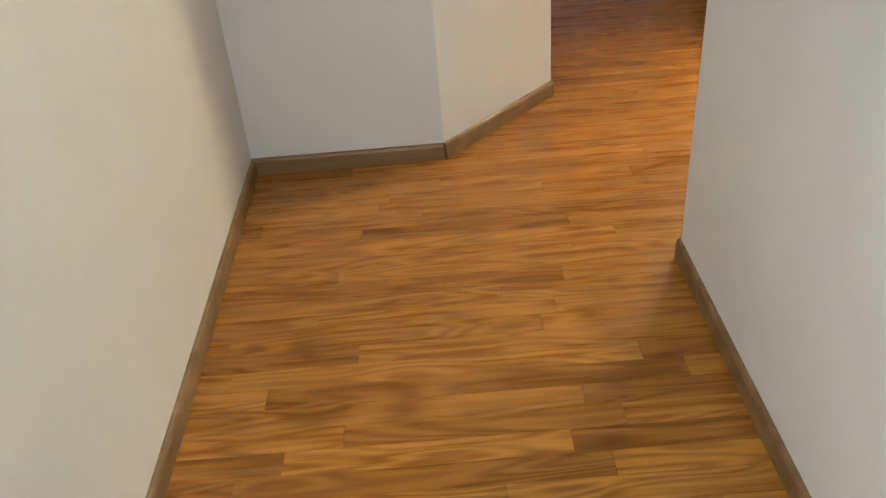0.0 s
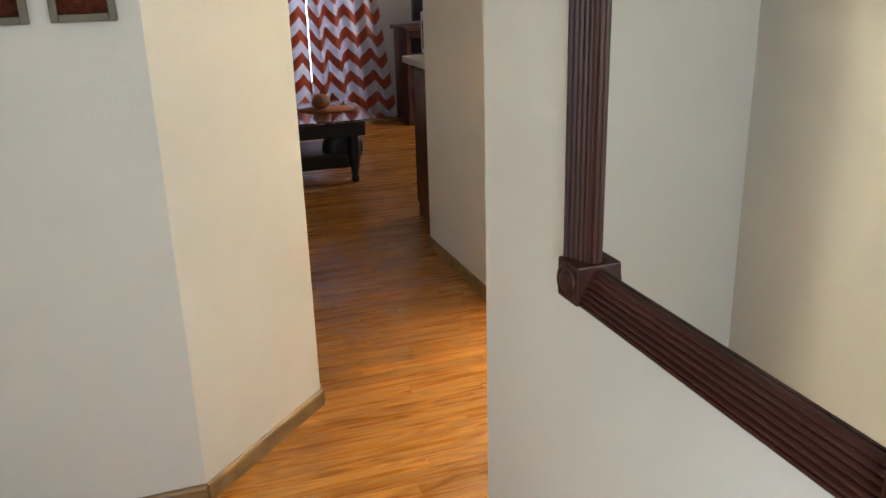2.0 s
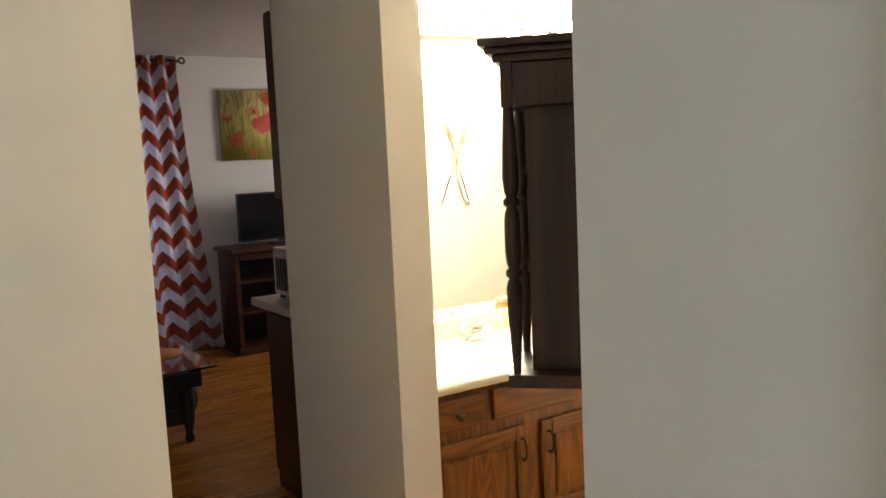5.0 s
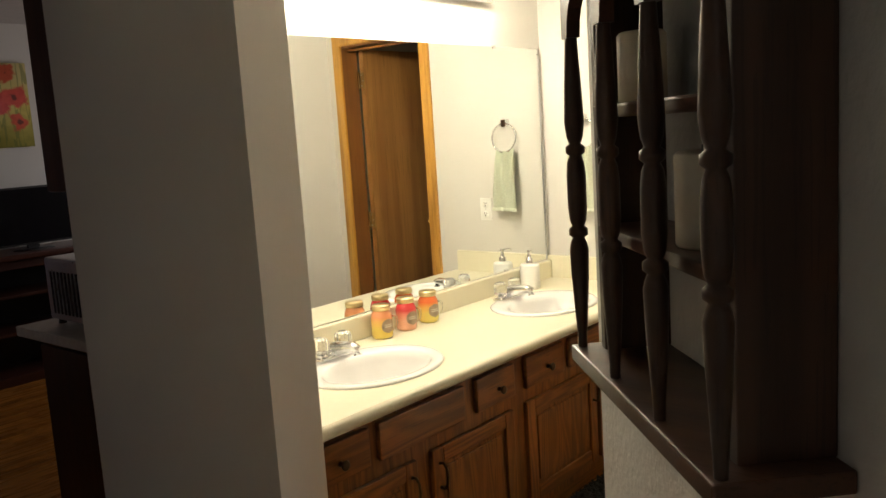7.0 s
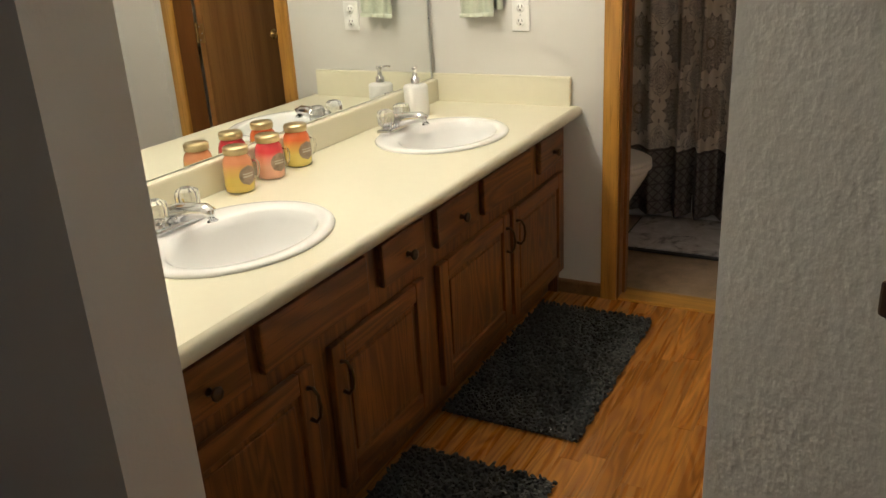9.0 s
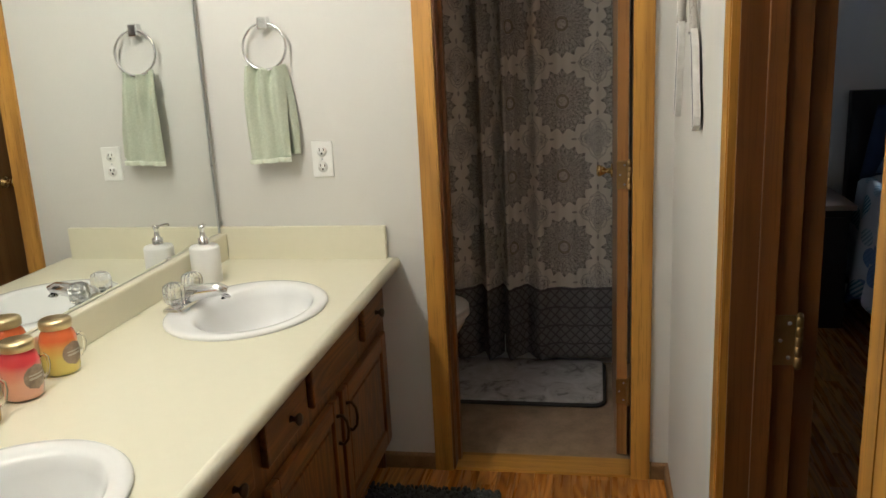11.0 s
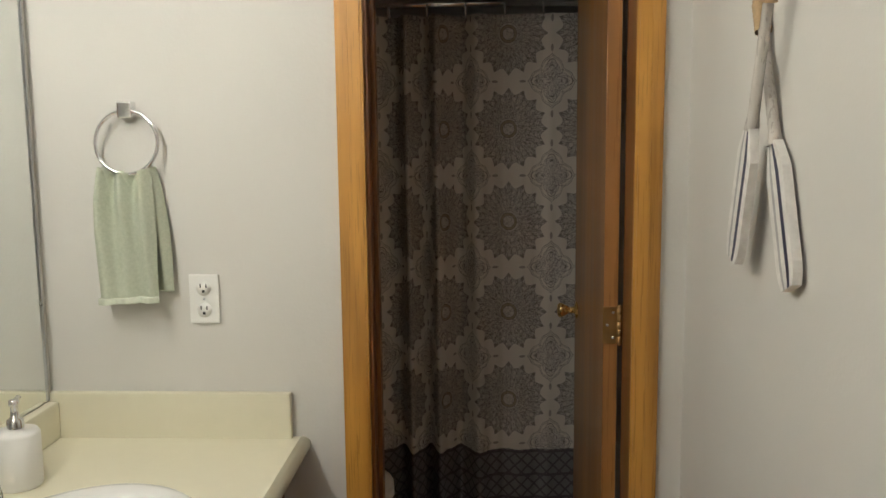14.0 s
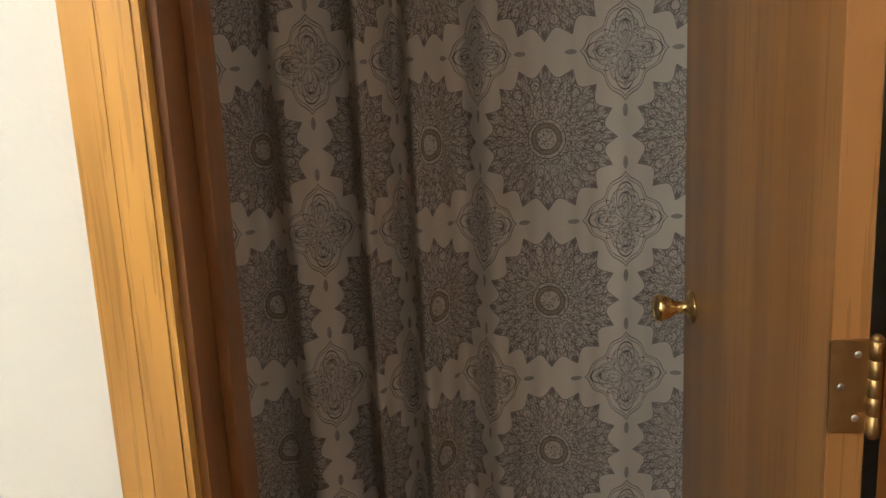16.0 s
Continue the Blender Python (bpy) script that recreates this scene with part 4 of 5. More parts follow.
def counter():
    t = thing("vanity_countertop", (1.93, 3.1, 0.718), "cream laminate vanity countertop with rounded front and backsplash", "countertop")
    bm = bmesh.new()
    prof = [(3.411, 0.7185), (2.812, 0.7185), (2.803, 0.722), (2.797, 0.730), (2.795, 0.740), (2.798, 0.750), (2.806, 0.756), (2.818, 0.757), (3.411, 0.757)]
    rows = [[bm.verts.new((x, y, z)) for y, z in prof] for x in (0.867, 2.992)]
    k = len(prof)
    for i in range(k):
        bm.faces.new((rows[0][i], rows[0][(i + 1) % k], rows[1][(i + 1) % k], rows[1][i])).smooth = i not in (0, k - 1, k - 2)
    bm.faces.new(rows[0])
    bm.faces.new(rows[1][::-1])
    top = part("top", bm, LAMINATE, t)
    cut(top, *[lathe([(0, -0.2), (1, -0.2), (1, 0.2), (0, 0.2)], (x, y, 0.757), 40, sx=0.222, sy=0.182) for x, y in SINKS])
    part("backsplash", boxes((0.868, 3.382, 0.757, 2.972, 3.411, 0.846), bevel=0.007), LAMINATE, t)
    part("side_splash", boxes((2.972, 2.836, 0.716, 2.993, 3.411, 0.866), bevel=0.004), LAMINATE, t)


counter()


def sink(x, y):
    t = thing("oval_sink", (x, y, 0.757), "white oval drop-in porcelain sink set into the vanity countertop", "sink", "vanity sinks")
    # an oval rim with a deck behind the bowl for the faucet
    rings = ((0.251, 0.210, 0, 0), (0.253, 0.212, 0, 0.004), (0.248, 0.206, 0, 0.009), (0.234, 0.193, -0.002, 0.0105), (0.210, 0.158, -0.018, 0.009), (0.199, 0.147, -0.022, 0.002),
             (0.190, 0.139, -0.022, -0.02), (0.170, 0.122, -0.021, -0.07), (0.14, 0.10, -0.018, -0.115), (0.08, 0.058, -0.014, -0.138), (0.022, 0.022, -0.010, -0.144))
    bm, loops, n = bmesh.new(), [], 64
    for ax, ay, off, z in rings:
        loops.append([bm.verts.new((x + ax * math.cos(2 * math.pi * i / n), y + off + ay * math.sin(2 * math.pi * i / n), 0.757 + z)) for i in range(n)])
    for a, b in zip(loops, loops[1:]):
        for i in range(n):
            bm.faces.new((a[i], a[(i + 1) % n], b[(i + 1) % n], b[i])).smooth = True
    part("bowl", bm, PORCELAIN, t)
    part("drain", lathe([(0, -0.146), (0.022, -0.146), (0.024, -0.142), (0.020, -0.140), (0, -0.141)], (x, y - 0.010, 0.757), 20), CHROME, t, "chrome drain ring")


def faucet(x, y):
    t = thing("faucet", (x, y, 0.772), "chrome faucet with two clear acrylic handles", "faucet", "vanity faucets")
    z = 0.772
    part("base", boxes((x - 0.078, y - 0.026, z - 0.004, x + 0.078, y + 0.026, z + 0.012), bevel=0.008), CHROME, t)
    sp = [(x, y + 0.012, z + 0.006), (x, y - 0.004, z + 0.028), (x, y - 0.034, z + 0.036), (x, y - 0.072, z + 0.042), (x, y - 0.104, z + 0.046), (x, y - 0.118, z + 0.042), (x, y - 0.121, z + 0.022)]
    part("spout", tube(sp, 0.012, 14, taper=[0.026, 0.026, 0.023, 0.020, 0.018, 0.017, 0.014]), CHROME, t)
    for dx in (-0.052, 0.052):
        s = part("handle_stem", lathe([(0.017, 0), (0.016, 0.008), (0.010, 0.012), (0.008, 0.024)], (x + dx, y, z + 0.010), 16), CHROME, t)
        knob = lathe([(0, 0), (0.020, 0.0), (0.028, 0.008), (0.030, 0.036), (0.027, 0.048), (0.015, 0.055), (0, 0.056)], n=20)
        for v in knob.verts:
            a = math.atan2(v.co.y, v.co.x)
            c = 0.90 if round(a / (2 * math.pi) * 20) % 2 else 1.0
            v.co.x, v.co.y = v.co.x * c, v.co.y * c
        for face in knob.faces:
            face.smooth = False
        bmesh.ops.translate(knob, verts=knob.verts, vec=(x + dx, y, z + 0.022))
        part("handle", knob, ACRYLIC, s, "clear faceted acrylic handle")


for x, y in SINKS:
    sink(x, y)
    faucet(x - 0.015, y + 0.174)


def jar(x, y, low, high, word):
    r, h, z = 0.039, 0.105, 0.757
    t = thing("candle_jar", (x, y, z), f"glass jar candle with {word} layered wax and gold lid", "jar", "candle jars")
    k = Mat("layered_wax_" + word, 0.4)
    v = k.split(k.pos())[2]
    f = k.math("ADD", v, k.math("MULTIPLY", k.math("SUBTRACT", k.noise(k.pos(), 40, 3), 0.5), 0.012))
    k.set(color=k.ramp(k.math("MULTIPLY", k.math("SUBTRACT", f, z), 7.6), (0.30, low), (0.50, tuple((a + b) / 2 for a, b in zip(low, high))), (0.62, high)))
    k.set(coat=1.0)
    k.b.inputs["Coat Roughness"].default_value = 0.05
    part("filled_body", lathe([(0, 0.001), (r - 0.006, 0.001), (r, 0.006), (r + 0.001, 0.02), (r + 0.001, 0.078), (r - 0.001, 0.086)], (x, y, z), 28), k.m, t)
    neck = part("neck", lathe([(r - 0.001, 0.086), (r - 0.003, 0.093), (r - 0.009, 0.102), (r - 0.010, 0.112)], (x, y, z), 28), k.m, t, "wax-filled glass shoulder")
    part("lid", lathe([(r - 0.009, 0.104), (r - 0.005, 0.105), (r - 0.004, 0.120), (r - 0.007, 0.125), (0, 0.125)], (x, y, z), 28), GOLD, t, "pale gold screw lid")
    hx, hy = math.cos(-0.55), math.sin(-0.55)
    loop = [(x + (r + 0.001 + d) * hx, y + (r + 0.001 + d) * hy, z + h1) for d, h1 in ((-0.003, 0.076), (0.010, 0.078), (0.017, 0.070), (0.018, 0.052), (0.014, 0.036), (0.006, 0.027), (-0.003, 0.026))]
    part("handle", tube(loop, 0.0036, 10), JAR_GLASS, t, "clear glass handle")
    # oval paper label on the side that faces the room
    bm = sheet(10, 8, lambda u, v: (x + (r + 0.0022) * math.sin(-0.35 + (u - 0.5) * 1.35 * math.sqrt(max(0, 1 - (2 * v - 1) ** 2)) + 0.2), y - (r + 0.0022) * math.cos(-0.35 + (u - 0.5) * 1.35 * math.sqrt(max(0, 1 - (2 * v - 1) ** 2)) + 0.2), z + 0.022 + 0.054 * v))
    lab = part("label", bm, LABEL, t, "round cream and brown paper label")
    for q, (v0, v1) in enumerate(((0.42, 0.50), (0.56, 0.62))):
        bar = sheet(6, 1, lambda u, v: (x + (r + 0.003) * math.sin(-0.15 + (u - 0.5) * 0.85), y - (r + 0.003) * math.cos(-0.15 + (u - 0.5) * 0.85), z + 0.022 + 0.054 * (v0 + (v1 - v0) * v)))
        part("print_bar", bar, LABEL_INK, lab)


JAR_GLASS = glass("jar_glass", (0.97, 0.96, 0.92))
GOLD = plain("pale_gold", (0.62, 0.50, 0.28), 0.35, 1.0, 0.1)
LABEL = plain("label_paper", (0.36, 0.27, 0.19), 0.6, vary=0.25, size=60)
LABEL_INK = plain("label_ink", (0.62, 0.56, 0.45), 0.6)
jar(1.720, 3.335, (0.75, 0.55, 0.09), (0.80, 0.32, 0.14), "peach")
jar(1.858, 3.338, (0.80, 0.42, 0.28), (0.70, 0.045, 0.055), "red")
jar(1.993, 3.342, (0.80, 0.66, 0.14), (0.78, 0.16, 0.03), "orange")

sd = thing("soap_dispenser", (2.700, 3.330, 0.757), "white ceramic soap dispenser with a chrome pump", "dispenser")
part("bottle", lathe([(0, 0), (0.042, 0), (0.045, 0.004), (0.045, 0.108), (0.041, 0.115), (0.015, 0.116), (0.015, 0.122)], (2.700, 3.330, 0.757), 28), WHITE, sd)
pump = part("pump", lathe([(0.016, 0.120), (0.016, 0.138), (0.009, 0.142), (0.007, 0.165), (0.010, 0.168), (0.010, 0.178), (0, 0.180)], (2.700, 3.330, 0.757), 18), CHROME, sd, "chrome pump head")
part("nozzle", tube([(2.700, 3.330, 0.930), (2.735, 3.342, 0.931), (2.748, 3.346, 0.926)], 0.004, 8), CHROME, pump)

vm = thing("vanity_mirror", (1.93, 3.41, 0.847), "wide frameless plate mirror over the vanity", "mirror")
part("plate", boxes((0.872, 3.405, 0.849, 2.962, 3.412, 1.850)), MIRROR, vm)
for x, z in ((1.2, 1.850), (2.62, 1.850), (1.2, 0.849), (2.62, 0.849)):
    part("clip", boxes((x - 0.012, 3.401, z - 0.008, x + 0.012, 3.4125, z + 0.006), bevel=0.001), CHROME, vm)
part("edge_strip", boxes((2.962, 3.402, 0.849, 2.967, 3.412, 1.852)), STEEL, vm)

vl = thing("vanity_light", (1.9, 3.43, 2.03), "chrome bar light with a row of glowing globe bulbs", "light")
# the bar's unseen left end and first two bulbs are added to brighten the shelf
part("bar", boxes((0.943, 3.366, 2.028, 2.568, 3.412, 2.142), bevel=0.006), CHROME, vl)
BULB = glow("bulb_glow", (1.0, 0.85, 0.63), BULB_GLOW)
for i in range(10):
    x = 1.032 + 0.156 * i
    s = part("socket", lathe([(0.026, 0), (0.024, 0.018), (0.018, 0.022)], n=18, m=Matrix.Rotation(radians(90), 4, "X"), at=(x, 3.366, 2.085)), CHROME, vl)
    part("bulb", lathe([(0.012, 0), (0.016, 0.012), (0.030, 0.030), (0.039, 0.052), (0.036, 0.074), (0.022, 0.090), (0, 0.096)], n=20, m=Matrix.Rotation(radians(90), 4, "X"), at=(x, 3.345, 2.085)), BULB, s, "frosted globe bulb")

# towel ring, towel, outlet
tr = thing("towel_ring", (2.995, 3.19, 1.515), "chrome towel ring on a square wall plate", "towel ring")
part("plate", boxes((2.963, 3.169, 1.498, 2.995, 3.201, 1.536), bevel=0.004), CHROME, tr)
part("ring", tube([(2.972 - 0.006 * (1 - math.cos(2 * math.pi * i / 40)), 3.184 + 0.071 * math.sin(2 * math.pi * i / 40), 1.445 + 0.071 * math.cos(2 * math.pi * i / 40)) for i in range(40)], 0.0045, 10, True), CHROME, tr)


def towel():
    def f(u, v, back):
        z = 1.378 - v * (0.292 - 0.022 * back) - 0.006 * u * v
        half = 0.058 + 0.010 * min(1, v * 2.2) ** 0.7
        pinch = max(0, 1 - v * 1.5)
        fold = 0.015 * math.cos(u * 2 * math.pi * 2.6 + 0.4 + 0.7 * v) * (0.40 + 0.60 * pinch) + 0.004 * math.sin(u * 9 + 5 * v)
        drop = 0.014 * abs(2 * u - 1) ** 2 * pinch
        hang = 0.010 if back else -0.020
        return (2.962 + hang * min(1, v * 4 + 0.15) + fold, 3.190 + (u - 0.5) * 2 * half - 0.004 * v - (0.024 * min(1, 0.3 + v) if back else 0), z + drop)

    t = thing("hand_towel", (2.962, 3.184, 1.09), "sage green terry hand towel hung through the ring", "towel")
    part("front_fold", sheet(60, 60, lambda u, v: f(u, v, 0)), TOWEL, t, thick=0.010)
    part("back_fold", sheet(60, 60, lambda u, v: f(u, v, 1)), TOWEL, t, thick=0.008)
    def band(u, v):
        p = f(u, 0.945 + 0.05 * v, 0)
        return (p[0] - 0.003, p[1], p[2])
    part("hem", sheet(60, 4, band), HEM, t, "paler woven hem band", thick=0.006)


HEM = plain("pale_hem", (0.70, 0.735, 0.61), 0.9, vary=0.08, size=60, bump=0.4)
towel()

ou = thing("wall_outlet", (2.995, 3.03, 1.028), "white duplex outlet with a smooth cover plate", "outlet")
part("cover_plate", boxes((2.988, 2.997, 1.028, 2.995, 3.067, 1.143), bevel=0.003), WHITE, ou)
for z in (1.060, 1.111):
    rc = part("receptacle", lathe([(0.017, 0), (0.017, 0.003), (0, 0.0032)], n=20, m=Matrix.Rotation(radians(-90), 4, "Y"), at=(2.988, 3.032, z), sy=0.95), WHITE, ou)
    part("slots", boxes((2.9840, 3.024, z + 0.001, 2.9852, 3.0265, z + 0.010), (2.9840, 3.0375, z + 0.001, 2.9852, 3.040, z + 0.010), (2.9840, 3.029, z - 0.010, 2.9852, 3.035, z - 0.004)), SLOT, rc)
part("screw", lathe([(0.003, 0), (0.003, 0.001), (0, 0.001)], n=10, m=Matrix.Rotation(radians(-90), 4, "Y"), at=(2.988, 3.032, 1.0855)), STEEL, ou)


# paddles crossed on the wall
STRIPES = Mat("striped_paddle", 0.6)
_x = STRIPES.split(STRIPES.pos("UV"))[0]
_n = STRIPES.noise(STRIPES.pos(), 60, 4)
_w = STRIPES.ramp(_n, (0.3, (0.72, 0.70, 0.67)), (0.7, (0.86, 0.84, 0.81)))
_s = STRIPES.ramp(_x, (0.22, (0, 0, 0)), (0.23, (1, 1, 1)), (0.40, (1, 1, 1)), (0.41, (0, 0, 0)), (0.62, (0, 0, 0)), (0.63, (0.45, 0.45, 0.45)), (0.76, (0.45, 0.45, 0.45)), (0.77, (0, 0, 0)))
STRIPES.set(color=STRIPES.mix(_s, _w, (0.045, 0.045, 0.085)))
HANDLE = plain("weathered_white_wood", (0.55, 0.52, 0.47), 0.7, vary=0.25, size=50, bump=0.3)


WHITEWASH = wood("whitewashed_wood", (0.17, 0.145, 0.125), (0.58, 0.55, 0.51), 2, 0.7)


def paddle(x, z, lean, y, label):
    t = thing("paddle", (x, y, z), label, "paddle", "crossed paddles")
    m = Matrix.Translation((x, y, z)) @ Matrix.Rotation(radians(lean), 4, "Y")
    bm = bmesh.new()
    lay = bm.loops.layers.uv.verify()
    rows = []
    for i in range(15):
        f = i / 14
        w = 0.034 * min(1, 0.40 + 3.0 * (1 - f)) * (1 if f > 0.10 else 0.66 + 3.4 * f)
        zz = -0.285 + 0.225 * f
        rows.append([(bm.verts.new((dx * w, dy * 0.008 * (1 - 0.15 * abs(dx)), zz)), (dx + 1) / 2) for dx, dy in ((-1, -1), (-0.4, -1), (0.4, -1), (1, -1), (1, 1), (0.4, 1), (-0.4, 1), (-1, 1))])
    for a, b in zip(rows, rows[1:]):
        for j in range(8):
            q = (a[j], a[(j + 1) % 8], b[(j + 1) % 8], b[j])
            face = bm.faces.new([v for v, _ in q])
            for loop, (_, c) in zip(face.loops, q):
                loop[lay].uv = (c, 0)
    bm.faces.new([v for v, _ in rows[0]])
    bm.faces.new([v for v, _ in rows[-1]])
    bmesh.ops.transform(bm, matrix=m, verts=bm.verts)
    part("blade", bm, STRIPES.m, t, "white blade with navy stripes")
    part("shaft", lathe([(0.012, -0.065), (0.009, -0.04), (0.008, 0.13), (0.009, 0.205), (0.012, 0.212)], n=12, m=m), WHITEWASH, t, "whitewashed worn shaft")
    part("rope_wrap", lathe([(0.0135, 0.128)] + [(0.0125 + 0.0015 * (i % 2), 0.130 + 0.004 * i) for i in range(13)] + [(0.012, 0.184)], n=14, m=m), ROPE, t, "jute rope wrapping")
    part("grip", lathe([(0, 0.240), (0.015, 0.237), (0.017, 0.226), (0.013, 0.216), (0.010, 0.208)], n=14, m=m), HANDLE, t)


paddle(2.435, 1.487, 23, 1.949, "white wooden paddle with navy stripes and rope-wrapped shaft")
paddle(2.435, 1.514, -17, 1.972, "white wooden paddle with dark stripes hung across its twin")


# ---- rugs ----
def shag(name, x0, y0, x1, y1, label):
    t = thing(name, ((x0 + x1) / 2, (y0 + y1) / 2, 0), label, "rug", "vanity rugs")
    part("backing", boxes((x0 + 0.01, y0 + 0.01, 0.0, x1 - 0.01, y1 - 0.01, 0.010), bevel=0.004), SLOT, t)
    rng = random.Random(int(x0 * 100))
    vs, fs = [], []
    step = 0.0125
    for i in range(int((x1 - x0) / step)):
        for j in range(int((y1 - y0) / step)):
            cx, cy = x0 + (i + 0.5) * step + rng.uniform(-0.004, 0.004), y0 + (j + 0.5) * step + rng.uniform(-0.004, 0.004)
            a, h = rng.uniform(0, 6.28), rng.uniform(0.015, 0.024)
            lx, ly, r = rng.uniform(-0.010, 0.010), rng.uniform(-0.010, 0.010), rng.uniform(0.0055, 0.0080)
            k = len(vs)
            for c in range(4):
                vs.append((cx + r * math.cos(a + c * 1.57), cy + r * math.sin(a + c * 1.57), 0.008))
            for c in range(4):
                vs.append((cx + lx + r * 0.8 * math.cos(a + c * 1.57), cy + ly + r * 0.8 * math.sin(a + c * 1.57), h))
            fs += [(k + c, k + (c + 1) % 4, k + 4 + (c + 1) % 4, k + 4 + c) for c in range(4)] + [(k + 4, k + 5, k + 6, k + 7)]
    me = bpy.data.meshes.new("carpet")
    me.from_pydata(vs, [], fs)
    me.materials.append(RUG)
    pile = new("carpet", me)
    pile.parent = t
    pile.matrix_parent_inverse = t.matrix_basis.inverted()
    tagged(pile, kind="stuff")


shag("bath_rug", 1.99, 2.465, 2.845, 2.905, "charcoal grey shaggy bath rug before the vanity")
shag("bath_rug", 0.98, 2.455, 1.80, 2.905, "charcoal grey shaggy bath rug before the vanity")


# ---- bathroom behind the doorway ----
setting("floor_2", boxes((3.08, 1.935, -0.003, 4.8, 3.413, 0.003)), VINYL, "beige mottled vinyl bathroom floor")


def shower_curtain():
    t = thing("shower_curtain", (3.95, 2.5, 0.05), "taupe shower curtain printed with dark lace medallions", "curtain")
    y0, y1, z0, z1 = 2.03, 3.36, 0.05, 1.852
    bends = ((y0, 0.006), (2.31, 0.006), (2.36, 0.034), (2.50, 0.044), (2.56, 0.050), (2.66, 0.050), (2.72, 0.036), (2.90, 0.034), (3.10, 0.040), (y1, 0.030))

    def deep(y):
        for (a, p), (b, q) in zip(bends, bends[1:]):
            if y <= b:
                return p + (q - p) * (y - a) / (b - a)
        return bends[-1][1]

    def x_at(u, v):
        y = y0 + u * (y1 - y0)
        low = 1 - v
        turn = (y + 0.016 * low * math.sin(5 * y)) / 0.128 + 0.16 * math.sin(17 * y)
        wave = math.sin(2 * math.pi * turn + 0.6)
        wave = wave + 0.26 * math.sin(4 * math.pi * turn + 1.1) + 0.10 * math.sin(6 * math.pi * turn + 2.0 + 3 * low)
        return 3.927 + deep(y) * wave * (0.72 + 0.28 * low) + 0.004 * math.sin(21 * u + 3 * v)

    n = 260
    run = [0.0]
    for i in range(n):
        a, b = (i / n, (i + 1) / n)
        run.append(run[-1] + math.hypot(x_at(b, 0.5) - x_at(a, 0.5), (y1 - y0) / n))
    # flat metres, with a medallion's middle at y 2.30 and z 0.863
    lead = run[round(n * (2.300 - y0) / (y1 - y0))]
    bm = sheet(n, 60, lambda u, v: (x_at(u, v), y0 + u * (y1 - y0), z0 + v * (z1 - z0)), lambda u, v: (run[round(u * n)] - lead, z0 + v * (z1 - z0) - 0.863))
    part("cloth", bm, MEDALLION, t, thick=0.0015)
    for i in range(11):
        y = y0 + 0.03 + (y1 - y0 - 0.06) * i / 10
        part("hook", tube([(3.927 + 0.018 * math.sin(a / 12 * 2 * math.pi), y, 1.868 + 0.026 * math.cos(a / 12 * 2 * math.pi)) for a in range(12)], 0.0028, 6, True), CHROME, t)
    single("shower_rod", tube([(3.927, 1.936, 1.888), (3.927, 3.412, 1.888)], 0.0125, 14), CHROME, "chrome shower curtain rod from wall to wall", "rod")


shower_curtain()
tub = thing("bathtub", (4.4, 2.7, 0), "white bathtub behind the shower curtain", "bathtub")
part("apron", boxes((3.985, 1.937, 0.003, 4.05, 3.411, 0.42), bevel=0.01), PORCELAIN, tub)
part("rim", boxes((4.05, 1.937, 0.38, 4.12, 3.411, 0.42), (4.72, 1.937, 0.38, 4.798, 3.411, 0.42), (4.12, 1.937, 0.38, 4.72, 2.03, 0.42), (4.12, 3.33, 0.38, 4.72, 3.411, 0.42), bevel=0.006), PORCELAIN, tub)
part("basin", boxes((4.12, 2.03, 0.06, 4.72, 3.33, 0.09)), PORCELAIN, tub)


def bath_mat():
    t = thing("bath_mat", (3.75, 2.42, 0.003), "grey marbled plush bath mat with a dark edge", "mat")
    x0, y0, x1, y1, r = 3.515, 2.135, 3.975, 2.80, 0.05

    def outline(g):
        pts = []
        for cx, cy, a0 in ((x1 - r, y1 - r, 0), (x0 + r, y1 - r, 90), (x0 + r, y0 + r, 180), (x1 - r, y0 + r, 270)):
            for i in range(7):
                a = radians(a0 + 15 * i)
                pts.append((cx + (r + g) * math.cos(a), cy + (r + g) * math.sin(a)))
        return pts

    part("plush", prism(outline(-0.006), 0.004, 0.024), PLUSH, t)
    part("edge_binding", tube([(x, y, 0.0115) for x, y in outline(0.0)], 0.0085, 8, True), SLOT, t, "dark sewn edge")


bath_mat()


def toilet():
    t = thing("toilet", (3.55, 2.92, 0), "white porcelain toilet with a closed seat", "toilet")
    x, y = 3.50, 2.90
    part("bowl", lathe([(0.11, 0.003), (0.115, 0.02), (0.10, 0.10), (0.10, 0.18), (0.15, 0.28), (0.19, 0.36), (0.195, 0.385), (0, 0.386)], (x, y, 0), 32, sx=0.95, sy=1.18), PORCELAIN, t)
    part("seat", lathe([(0.196, 0.386), (0.206, 0.392), (0.206, 0.404), (0.198, 0.409), (0, 0.410)], (x, y, 0), 32, sx=0.95, sy=1.18), WHITE, t)
    part("lid", lathe([(0.196, 0.411), (0.205, 0.415), (0.204, 0.426), (0.19, 0.434), (0, 0.438)], (x, y, 0), 32, sx=0.95, sy=1.18), WHITE, t)
    part("tank", boxes((x - 0.22, 3.19, 0.37, x + 0.22, 3.402, 0.74), bevel=0.02), PORCELAIN, t)
    part("tank_lid", boxes((x - 0.235, 3.175, 0.742, x + 0.235, 3.41, 0.775), bevel=0.01), PORCELAIN, t)


toilet()


